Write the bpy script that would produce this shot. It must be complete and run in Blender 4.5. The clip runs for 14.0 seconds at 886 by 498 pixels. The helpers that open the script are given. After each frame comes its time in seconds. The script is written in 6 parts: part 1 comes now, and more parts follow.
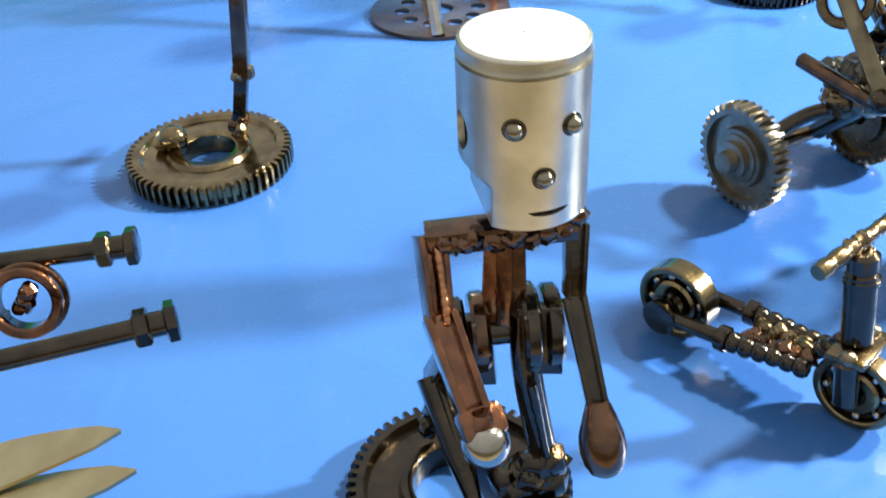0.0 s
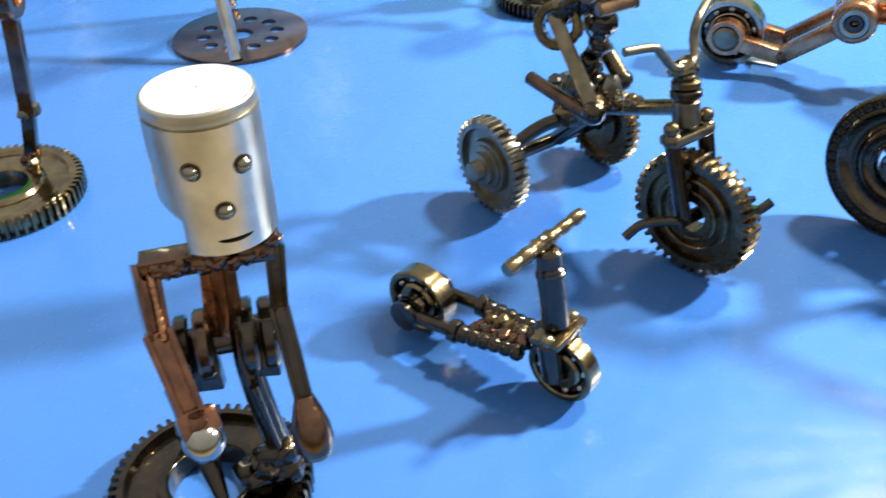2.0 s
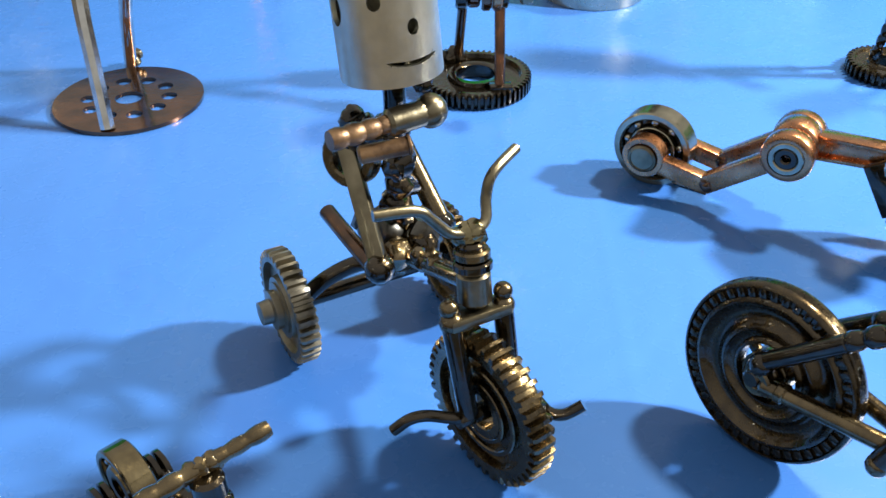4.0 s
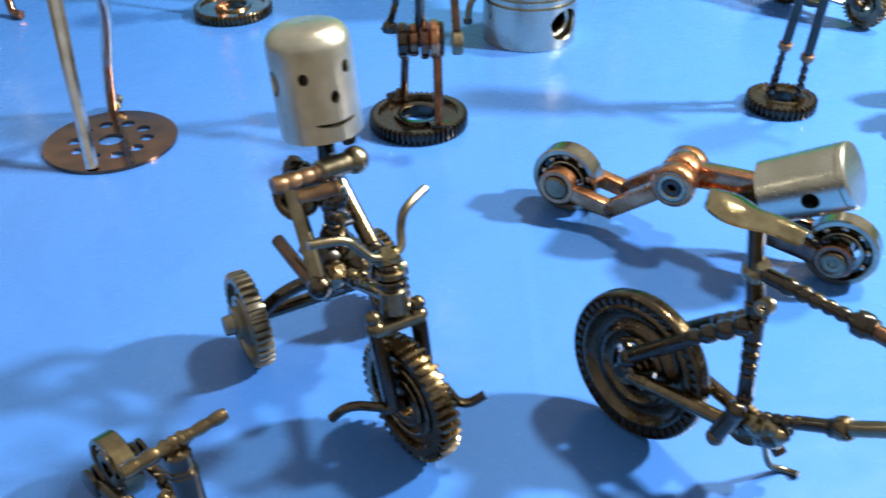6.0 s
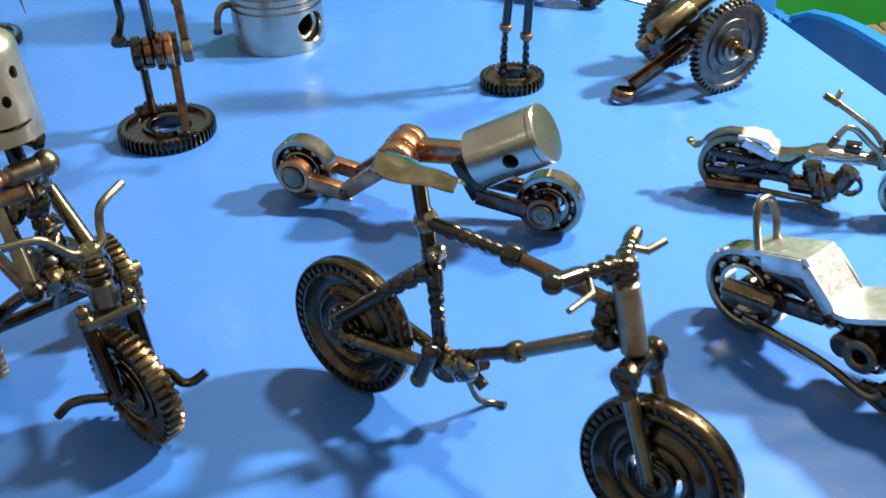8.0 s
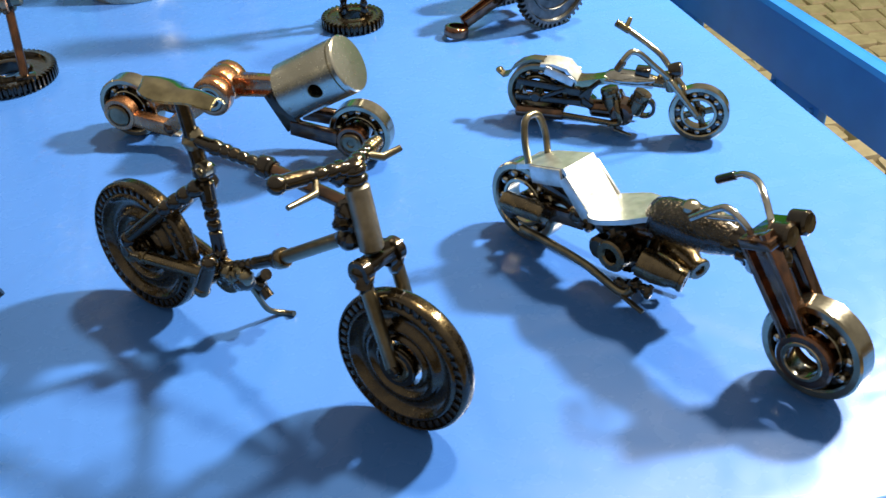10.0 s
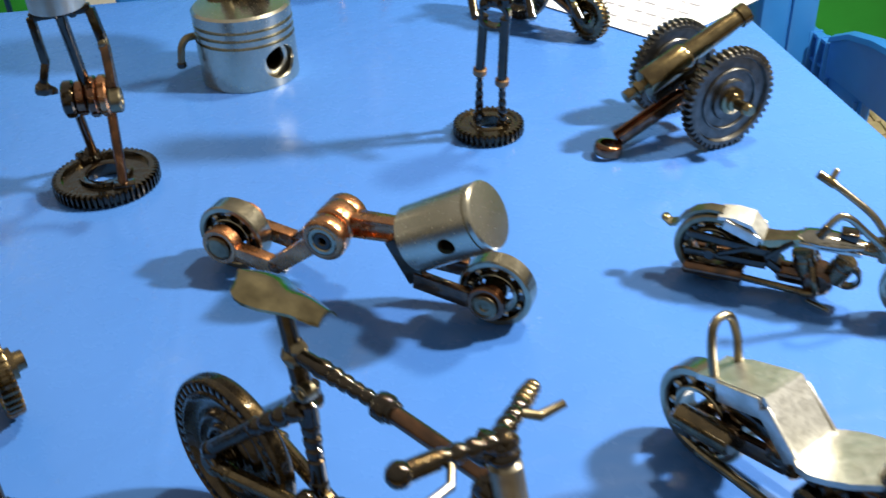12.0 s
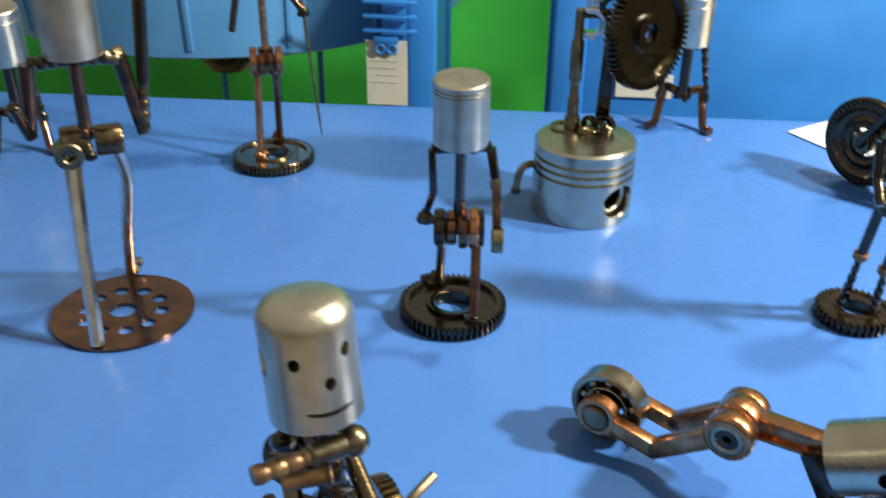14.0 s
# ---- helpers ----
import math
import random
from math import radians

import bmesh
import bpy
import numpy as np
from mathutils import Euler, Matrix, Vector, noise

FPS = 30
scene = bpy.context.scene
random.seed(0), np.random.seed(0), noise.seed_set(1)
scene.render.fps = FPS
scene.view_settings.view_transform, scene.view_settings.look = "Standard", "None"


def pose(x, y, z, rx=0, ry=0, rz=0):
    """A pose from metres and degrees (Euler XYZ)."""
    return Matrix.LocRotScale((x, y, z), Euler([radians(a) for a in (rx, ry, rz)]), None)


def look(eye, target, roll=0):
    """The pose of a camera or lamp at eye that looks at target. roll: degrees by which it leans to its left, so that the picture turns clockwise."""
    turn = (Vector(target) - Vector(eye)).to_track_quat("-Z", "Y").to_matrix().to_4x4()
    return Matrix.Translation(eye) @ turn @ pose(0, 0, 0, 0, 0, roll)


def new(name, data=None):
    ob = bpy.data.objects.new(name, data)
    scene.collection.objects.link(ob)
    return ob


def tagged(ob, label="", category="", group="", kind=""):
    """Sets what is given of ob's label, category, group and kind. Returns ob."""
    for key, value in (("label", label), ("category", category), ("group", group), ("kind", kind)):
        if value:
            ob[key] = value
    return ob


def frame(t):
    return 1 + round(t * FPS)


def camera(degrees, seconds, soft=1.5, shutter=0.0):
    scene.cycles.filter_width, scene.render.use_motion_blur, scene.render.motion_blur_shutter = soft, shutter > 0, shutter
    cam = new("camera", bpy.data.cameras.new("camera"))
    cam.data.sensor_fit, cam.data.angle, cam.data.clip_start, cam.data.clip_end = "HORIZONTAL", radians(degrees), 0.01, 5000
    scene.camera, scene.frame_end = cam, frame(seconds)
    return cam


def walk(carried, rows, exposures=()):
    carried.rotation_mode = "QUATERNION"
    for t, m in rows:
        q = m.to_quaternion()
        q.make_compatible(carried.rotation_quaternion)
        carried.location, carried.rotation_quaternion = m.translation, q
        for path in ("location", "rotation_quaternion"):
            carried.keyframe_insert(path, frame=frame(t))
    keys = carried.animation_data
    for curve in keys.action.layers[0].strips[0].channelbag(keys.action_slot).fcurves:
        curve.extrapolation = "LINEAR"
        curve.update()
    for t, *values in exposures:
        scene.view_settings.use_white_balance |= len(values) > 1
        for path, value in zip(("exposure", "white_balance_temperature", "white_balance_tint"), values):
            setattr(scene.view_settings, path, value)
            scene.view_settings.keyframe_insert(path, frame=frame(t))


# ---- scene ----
cam = camera(49.1, 14.0, soft=1.5, shutter=0.3)
PATH = [
    (0, (0.1499, 0.0864, 0.2803), (-0.0560, 1.6975, -0.8867), -2.97),
    (0.5, (0.1591, 0.0808, 0.2798), (-0.0190, 1.6367, -0.9642), -3.68),
    (1, (0.1606, 0.0330, 0.3061), (0.0394, 1.6161, -0.9100), -2.97),
    (1.5, (0.1754, 0.0370, 0.3050), (0.0650, 1.6413, -0.8841), -4.01),
    (2, (0.2163, 0.0545, 0.3103), (0.2277, 1.6707, -0.8676), -2.26),
    (2.5, (0.2302, 0.0441, 0.3283), (0.3191, 1.6745, -0.8267), -1.61),
    (3, (0.2687, 0.0643, 0.3267), (0.4313, 1.6884, -0.8292), -0.09),
    (3.5, (0.3435, 0.1516, 0.3134), (0.2614, 1.7795, -0.8457), -0.19),
    (3.7, (0.3537, 0.1751, 0.3068), (0.1749, 1.7982, -0.8481), -0.90),
    (5.8, (0.3781, 0.1090, 0.3621), (0.1996, 1.7578, -0.7557), -0.34),
    (6, (0.3965, 0.1024, 0.3625), (0.2474, 1.7532, -0.7568), -1.15),
    (6.5, (0.4396, 0.0882, 0.3593), (0.4467, 1.7450, -0.7609), -2.64),
    (7, (0.4574, 0.0901, 0.3607), (0.5526, 1.7545, -0.7441), -3.02),
    (7.5, (0.4674, 0.0862, 0.3608), (0.5931, 1.7541, -0.7357), -2.86),
    (8, (0.4726, 0.0613, 0.3611), (0.6237, 1.7242, -0.7399), -2.42),
    (8.5, (0.4782, -0.0076, 0.3541), (0.7449, 1.6224, -0.7737), -3.42),
    (9, (0.4834, -0.0216, 0.3612), (0.8641, 1.5568, -0.8065), -1.85),
    (9.2, (0.4901, -0.0145, 0.3607), (0.8586, 1.5655, -0.8088), -1.90),
    (11.3, (0.6547, 0.0283, 0.3563), (0.7361, 1.6648, -0.7905), -2.89),
    (11.5, (0.6291, 0.0602, 0.3629), (0.7081, 1.7086, -0.7669), -3.03),
    (12, (0.5552, 0.1506, 0.3665), (0.5941, 1.8118, -0.7466), -3.09),
    (12.5, (0.5081, 0.2183, 0.3444), (0.5231, 1.8651, -0.7903), -1.73),
    (13, (0.4904, 0.2348, 0.3387), (0.4852, 1.8795, -0.7992), -0.24),
    (13.5, (0.4449, 0.2198, 0.3694), (0.3273, 1.9045, -0.7021), -0.06),
    (14, (0.4015, 0.2029, 0.4009), (0.1333, 1.9311, -0.5694), 0.67),
]
walk(cam, [(t, look(eye, target, roll)) for t, eye, target, roll in PATH],
     [(0, 0.63, 6500, 10), (2, 0.53, 6500, 10), (3.5, 0.33, 6500, 10), (6.5, 0.29, 6500, 10), (7.5, 0.13, 6600, 10), (9, -0.01, 6950, 10), (11.5, -0.19, 7250, 10), (13, -0.35, 7250, 10), (14, -0.23, 7450, 10)])

# ---- light ----
world = bpy.data.worlds.new("evening")
scene.world = world
world.use_nodes = True
wn, wl = world.node_tree.nodes, world.node_tree.links
bg = wn["Background"]
coord = wn.new("ShaderNodeTexCoord")
sep = wn.new("ShaderNodeSeparateXYZ")
ramp = wn.new("ShaderNodeValToRGB")
ramp.color_ramp.elements[0].position, ramp.color_ramp.elements[0].color = 0.45, (0.33, 0.33, 0.32, 1)
ramp.color_ramp.elements[1].position, ramp.color_ramp.elements[1].color = 0.85, (0.61, 0.61, 0.60, 1)
half = wn.new("ShaderNodeMath")
half.operation = "MULTIPLY_ADD"
half.inputs[1].default_value, half.inputs[2].default_value = 0.5, 0.5
wl.new(coord.outputs["Generated"], sep.inputs[0])
wl.new(sep.outputs["Z"], half.inputs[0])
wl.new(half.outputs[0], ramp.inputs[0])
wl.new(ramp.outputs[0], bg.inputs["Color"])
bg.inputs["Strength"].default_value = 0.68


def lamp(name, eye, target, watts, size, colour):
    data = bpy.data.lights.new(name, "AREA")
    data.shape, data.size, data.energy, data.color = "DISK", size, watts, colour
    ob = new(name, data)
    ob.matrix_world = look(eye, target)
    return ob


lamp("stall_lamp", (1.47, 0.78, 0.85), (0.40, 0.55, 0.0), 43.0, 0.10, (0.93, 0.96, 1.0))
lamp("overhead_lamp", (1.50, 1.40, 2.45), (0.4, 0.6, 0.0), 74.0, 0.24, (1.0, 0.94, 0.82))


# ---- materials ----
def mat(name, colour, dark, rough=0.3, metal=1.0, scale=180.0, coat=0.0, bump=0.15, fine=900.0, spread=(0.35, 0.7), rough_var=0.15):
    """Two colours mixed by blotches, with fine grain in relief."""
    m = bpy.data.materials.new(name)
    m.use_nodes = True
    n, l = m.node_tree.nodes, m.node_tree.links
    p = n["Principled BSDF"]
    tc = n.new("ShaderNodeTexCoord")
    big = n.new("ShaderNodeTexNoise")
    big.inputs["Scale"].default_value, big.inputs["Detail"].default_value = scale, 5
    small = n.new("ShaderNodeTexNoise")
    small.inputs["Scale"].default_value, small.inputs["Detail"].default_value = fine, 3
    l.new(tc.outputs["Object"], big.inputs["Vector"])
    l.new(tc.outputs["Object"], small.inputs["Vector"])
    r = n.new("ShaderNodeValToRGB")
    r.color_ramp.elements[0].position, r.color_ramp.elements[0].color = spread[0], (*dark, 1)
    r.color_ramp.elements[1].position, r.color_ramp.elements[1].color = spread[1], (*colour, 1)
    l.new(big.outputs["Fac"], r.inputs[0])
    l.new(r.outputs[0], p.inputs["Base Color"])
    p.inputs["Metallic"].default_value = metal
    mr = n.new("ShaderNodeMapRange")
    mr.inputs["To Min"].default_value, mr.inputs["To Max"].default_value = max(0.03, rough - rough_var), rough + rough_var
    l.new(small.outputs["Fac"], mr.inputs["Value"])
    l.new(mr.outputs[0], p.inputs["Roughness"])
    p.inputs["Coat Weight"].default_value, p.inputs["Coat Roughness"].default_value = coat, 0.07
    p.inputs["Coat Tint"].default_value = (1.0, 0.93, 0.76, 1) if metal > 0.6 else (1, 1, 1, 1)
    b = n.new("ShaderNodeBump")
    b.inputs["Strength"].default_value, b.inputs["Distance"].default_value = bump, 0.0006
    add = n.new("ShaderNodeMath")
    add.operation = "ADD"
    l.new(small.outputs["Fac"], add.inputs[0])
    l.new(big.outputs["Fac"], add.inputs[1])
    l.new(add.outputs[0], b.inputs["Height"])
    l.new(b.outputs[0], p.inputs["Normal"])
    return m


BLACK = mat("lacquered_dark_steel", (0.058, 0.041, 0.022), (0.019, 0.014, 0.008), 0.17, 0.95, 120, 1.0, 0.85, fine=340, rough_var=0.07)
BROWN = mat("lacquered_brown_steel", (0.20, 0.095, 0.048), (0.055, 0.029, 0.017), 0.18, 0.95, 110, 1.0, 0.5, fine=420, rough_var=0.07)
GEAR = mat("worn_gear_steel", (0.225, 0.170, 0.092), (0.077, 0.055, 0.028), 0.26, 0.97, 100, 0.9, 0.25, fine=420, rough_var=0.07)
BRASS = mat("dark_brass", (0.33, 0.265, 0.145), (0.14, 0.105, 0.055), 0.2, 1.0, 90, 0.8, 0.2, fine=420, rough_var=0.06)
WHEEL = mat("oiled_pressed_steel", (0.094, 0.067, 0.033), (0.033, 0.023, 0.012), 0.27, 0.95, 130, 0.8, 0.25, fine=420, rough_var=0.08)
STEEL = mat("dull_steel", (0.290, 0.251, 0.169), (0.150, 0.126, 0.081), 0.33, 1.0, 90, 0.5, 0.2, fine=420, rough_var=0.07)
BRIGHT = mat("bearing_steel", (0.48, 0.44, 0.34), (0.28, 0.25, 0.185), 0.2, 1.0, 80, 0.4, 0.06, fine=420, rough_var=0.06)
CHROME = mat("polished_steel", (0.62, 0.595, 0.53), (0.36, 0.335, 0.27), 0.13, 1.0, 90, 0.0, 0.05, rough_var=0.05)
SPANNER = mat("chromed_tool_steel", (0.86, 0.84, 0.79), (0.62, 0.59, 0.52), 0.12, 1.0, 90, 0.0, 0.08, fine=300, rough_var=0.05)
SKI = mat("pale_brass_sheet", (0.74, 0.66, 0.42), (0.58, 0.50, 0.30), 0.36, 1.0, 60, 0.4, 0.12, fine=380, rough_var=0.08)
RED = mat("red_brown_lacquered_disc", (0.25, 0.105, 0.050), (0.085, 0.038, 0.021), 0.15, 0.95, 60, 0.8, 0.25, fine=300, rough_var=0.06)
COPPER = mat("coppered_steel", (0.66, 0.33, 0.175), (0.36, 0.155, 0.078), 0.28, 1.0, 70, 0.9, 0.2, fine=420, rough_var=0.07)
DCOPPER = mat("dark_coppered_steel", (0.31, 0.128, 0.060), (0.10, 0.042, 0.024), 0.17, 1.0, 110, 1.0, 0.5, fine=380, rough_var=0.07)
ALU = mat("turned_aluminium", (0.76, 0.72, 0.585), (0.55, 0.515, 0.40), 0.33, 1.0, 70, 0.0, 0.10, fine=700, rough_var=0.09)
POLISHED = mat("machined_aluminium", (0.64, 0.605, 0.49), (0.50, 0.47, 0.365), 0.26, 1.0, 35, 0.0, 0.03, fine=500, rough_var=0.04)
SHEET = mat("aluminium_sheet", (0.84, 0.82, 0.74), (0.62, 0.60, 0.52), 0.40, 1.0, 120, 0.0, 0.35, fine=300, rough_var=0.08)
OLIVE = mat("tarnished_brass_sheet", (0.475, 0.416, 0.257), (0.238, 0.200, 0.113), 0.15, 1.0, 110, 0.8, 0.45, fine=380, rough_var=0.07)
# near-white colour painted in for the overexposed glare on one piston crown
CROWN_GLARE = mat("crown_glare_aluminium", (0.88, 0.88, 0.86), (0.78, 0.78, 0.76), 0.5, 0.35, 60, 0.0, 0.03)
TUB = mat("light_blue_plastic", (0.12, 0.42, 0.80), (0.095, 0.36, 0.72), 0.4, 0.0, 12, 0.0, 0.05)
GREY = mat("satin_grey_steel", (0.380, 0.340, 0.260), (0.218, 0.193, 0.143), 0.42, 1.0, 120, 0.25, 0.15, fine=420, rough_var=0.08)
RUST = mat("rusty_bolt_steel", (0.36, 0.21, 0.10), (0.15, 0.085, 0.045), 0.42, 0.7, 160, 0.3, 0.25)
IRON = mat("dark_grey_iron", (0.17, 0.165, 0.150), (0.075, 0.070, 0.060), 0.38, 1.0, 110, 0.35, 0.2, fine=420, rough_var=0.08)
KNURL = mat("knurled_black_steel", (0.06, 0.05, 0.038), (0.022, 0.019, 0.015), 0.25, 0.9, 200, 0.8, 0.2)
CRATE = mat("blue_crate_plastic", (0.022, 0.225, 0.62), (0.016, 0.18, 0.52), 0.38, 0.0, 12, 0.0, 0.08)
TARP = mat("green_tarpaulin", (0.025, 0.53, 0.08), (0.018, 0.40, 0.055), 0.5, 0.0, 5, 0.0, 0.2, fine=120)
STONE = mat("sandstone_cobble", (0.66, 0.54, 0.33), (0.47, 0.37, 0.22), 0.8, 0.0, 22, 0.0, 0.6, fine=160)
JOINT = mat("sandy_joint", (0.34, 0.27, 0.165), (0.20, 0.155, 0.095), 0.95, 0.0, 30, 0.0, 0.6, fine=150)
PAPER = mat("white_paper", (0.82, 0.82, 0.80), (0.76, 0.76, 0.74), 0.7, 0.0, 30, 0.0, 0.05)
CARD = mat("cream_label_card", (0.74, 0.72, 0.58), (0.66, 0.64, 0.50), 0.7, 0.0, 30, 0.0, 0.05)
FAINT = mat("faded_print", (0.60, 0.58, 0.48), (0.54, 0.52, 0.43), 0.7, 0.0, 60, 0.0, 0.0)
INK = mat("grey_ink", (0.30, 0.30, 0.32), (0.20, 0.20, 0.22), 0.7, 0.0, 60, 0.0, 0.0)
WOOD = mat("table_board", (0.35, 0.25, 0.15), (0.22, 0.15, 0.09), 0.6, 0.0, 9, 0.0, 0.2)
CLOTH = mat("blue_vinyl_cloth", (0.053, 0.178, 0.495), (0.047, 0.163, 0.465), 0.27, 0.0, 4, 0.0, 0.0, fine=60, rough_var=0.05)


def cloth_relief():
    """Soft folds and creases of a vinyl cloth that lay folded."""
    n, l = CLOTH.node_tree.nodes, CLOTH.node_tree.links
    b = [x for x in n if x.bl_idname == "ShaderNodeBump"][0]
    tc = [x for x in n if x.bl_idname == "ShaderNodeTexCoord"][0]
    folds = n.new("ShaderNodeTexNoise")
    folds.inputs["Scale"].default_value, folds.inputs["Detail"].default_value, folds.inputs["Distortion"].default_value = 7.0, 3, 0.6
    l.new(tc.outputs["Object"], folds.inputs["Vector"])
    sep = n.new("ShaderNodeSeparateXYZ")
    l.new(tc.outputs["Object"], sep.inputs[0])
    height = folds.outputs["Fac"]
    for way, at in (("X", -0.45), ("X", 0.0), ("X", 0.451), ("X", 0.90), ("Y", 0.45), ("Y", 0.765), ("Y", 1.08)):
        off, size, ridge, sum_ = (n.new("ShaderNodeMath") for _ in range(4))
        off.operation, size.operation, ridge.operation, sum_.operation = "SUBTRACT", "ABSOLUTE", "MULTIPLY", "ADD"
        fall = n.new("ShaderNodeMapRange")
        fall.interpolation_type = "SMOOTHSTEP"
        fall.inputs["From Max"].default_value, fall.inputs["To Min"].default_value, fall.inputs["To Max"].default_value = 0.007, 1.0, 0.0
        off.inputs[1].default_value, ridge.inputs[1].default_value = at, 0.030
        l.new(sep.outputs[way], off.inputs[0])
        l.new(off.outputs[0], size.inputs[0])
        l.new(size.outputs[0], fall.inputs["Value"])
        l.new(fall.outputs[0], ridge.inputs[0])
        l.new(ridge.outputs[0], sum_.inputs[0])
        l.new(height, sum_.inputs[1])
        height = sum_.outputs[0]
    l.new(height, b.inputs["Height"])
    b.inputs["Strength"].default_value, b.inputs["Distance"].default_value = 0.32, 0.012


cloth_relief()
CLOTH.node_tree.nodes["Principled BSDF"].inputs["IOR"].default_value = 1.50


def knurl_relief():
    n, l = KNURL.node_tree.nodes, KNURL.node_tree.links
    b = [x for x in n if x.bl_idname == "ShaderNodeBump"][0]
    tc = [x for x in n if x.bl_idname == "ShaderNodeTexCoord"][0]
    v = n.new("ShaderNodeTexVoronoi")
    v.inputs["Scale"].default_value = 650
    l.new(tc.outputs["Object"], v.inputs["Vector"])
    l.new(v.outputs["Distance"], b.inputs["Height"])
    b.inputs["Strength"].default_value, b.inputs["Distance"].default_value = 0.8, 0.001


knurl_relief()


# ---- mesh tools ----
def V(*a):
    return Vector(a)


def axis(p, z, x=None):
    """A frame at p whose z axis is z."""
    z = Vector(z).normalized()
    x = Vector(x) if x is not None else (Vector((1, 0, 0)) if abs(z.x) < 0.8 else Vector((0, 1, 0)))
    y = z.cross(x).normalized()
    x = y.cross(z)
    m = Matrix((x, y, z)).transposed().to_4x4()
    m.translation = p
    return m


class Shape:
    """One mesh, gathered piece by piece, each with its own material."""

    def __init__(self):
        self.bm, self.mats = bmesh.new(), []

    def slot(self, m):
        if m not in self.mats:
            self.mats.append(m)
        return self.mats.index(m)

    def mesh(self, verts, faces, m):
        vs, k = [self.bm.verts.new(v) for v in verts], self.slot(m)
        for f in faces:
            if len(set(f)) > 2:
                face = self.bm.faces.new([vs[i] for i in f])
                face.material_index = k
        return self

    def tube(self, pts, r, m, seg=12, caps=True):
        pts = [Vector(p) for p in pts]
        rs = r if isinstance(r, (list, tuple)) else [r] * len(pts)
        verts, faces, side = [], [], None
        for i, p in enumerate(pts):
            d = (pts[min(i + 1, len(pts) - 1)] - pts[max(i - 1, 0)])
            d = d.normalized() if d.length > 1e-9 else Vector((0, 0, 1))
            if side is None:
                side = d.orthogonal().normalized()
            side = (side - d * side.dot(d)).normalized()
            up = d.cross(side)
            verts += [p + (side * math.cos(2 * math.pi * k / seg) + up * math.sin(2 * math.pi * k / seg)) * rs[i] for k in range(seg)]
        for i in range(len(pts) - 1):
            for k in range(seg):
                a, b = i * seg + k, i * seg + (k + 1) % seg
                faces.append((a, b, b + seg, a + seg))
        if caps:
            faces.append(tuple(reversed(range(seg))))
            faces.append(tuple(range(len(verts) - seg, len(verts))))
        return self.mesh(verts, faces, m)

    def bend(self, pts, r, m, seg=12, steps=6):
        """A tube along a smooth curve through the points."""
        pts = [Vector(p) for p in pts]
        out = []
        for i in range(len(pts) - 1):
            a, b, c, d = pts[max(i - 1, 0)], pts[i], pts[i + 1], pts[min(i + 2, len(pts) - 1)]
            for k in range(steps):
                t = k / steps
                out.append(0.5 * (2 * b + (c - a) * t + (2 * a - 5 * b + 4 * c - d) * t * t + (3 * b - a - 3 * c + d) * t ** 3))
        return self.tube(out + [pts[-1]], r, m, seg)

    def rod(self, a, b, r, m, seg=14):
        """A straight round bar with softened ends."""
        a, b = Vector(a), Vector(b)
        d = (b - a).normalized() * min(r * 0.25, (b - a).length * 0.2)
        return self.tube([a, a + d, b - d, b], [r * 0.75, r, r, r * 0.75], m, seg)

    def beads(self, a, b, r, n, m, low=0.72, seg=12):
        """A bar of welded beads."""
        a, b = Vector(a), Vector(b)
        pts, rs = [], []
        for i in range(n):
            for t, k in ((0.04, low), (0.2, 0.93), (0.5, 1.0), (0.8, 0.93), (0.96, low)):
                pts.append(a.lerp(b, (i + t) / n))
                rs.append(r * k * (1 + 0.10 * math.sin(7.3 * i + 1)))
        return self.tube(pts, rs, m, seg)

    def nut(self, p, d, r, h, m, seg=6):
        d = Vector(d).normalized()
        p = Vector(p)
        return self.tube([p - d * h / 2, p - d * h * 0.35, p + d * h * 0.35, p + d * h / 2], [r * 0.86, r, r, r * 0.86], m, seg)

    def lathe(self, prof, mx, m, seg=40, closed=False):
        verts, faces, n = [], [], len(prof)
        for r, z in prof:
            for k in range(seg):
                a = 2 * math.pi * k / seg
                verts.append(mx @ Vector((r * math.cos(a), r * math.sin(a), z)))
        for i in range(n if closed else n - 1):
            j = (i + 1) % n
            for k in range(seg):
                q = (k + 1) % seg
                faces.append((i * seg + k, i * seg + q, j * seg + q, j * seg + k))
        if not closed:
            faces.append(tuple(reversed(range(seg))))
            faces.append(tuple(range((n - 1) * seg, n * seg)))
        return self.mesh(verts, faces, m)

    def ring(self, mx, ro, ri, w, m, seg=32):
        c = min((ro - ri) * 0.2, w * 0.2)
        h = w / 2
        return self.lathe([(ro, -h + c), (ro, h - c), (ro - c, h), (ri + c, h), (ri, h - c), (ri, -h + c), (ri + c, -h), (ro - c, -h)], mx, m, seg, True)

    def eye(self, mx, ro, ri, w, m, seg=36):
        """A rod end: a ring with a well rounded outer edge."""
        h, b = w / 2, min(w * 0.42, (ro - ri) * 0.7)
        prof = [(ro - b + b * math.cos(q), math.copysign(h - b, q) + b * math.sin(q)) for q in [math.pi * (i - 5) / 10 for i in range(11) if i != 5]]
        return self.lathe(prof + [(ri, h), (ri, -h)], mx, m, seg, True)

    def ball(self, p, r, m, sx=1.0, sy=1.0, sz=1.0, seg=12):
        prof = [(r * math.sin(math.pi * i / 8), -r * math.cos(math.pi * i / 8)) for i in range(1, 8)]
        mx = Matrix.Translation(p) @ Matrix.Diagonal((sx, sy, sz, 1))
        return self.lathe(prof, mx, m, seg)

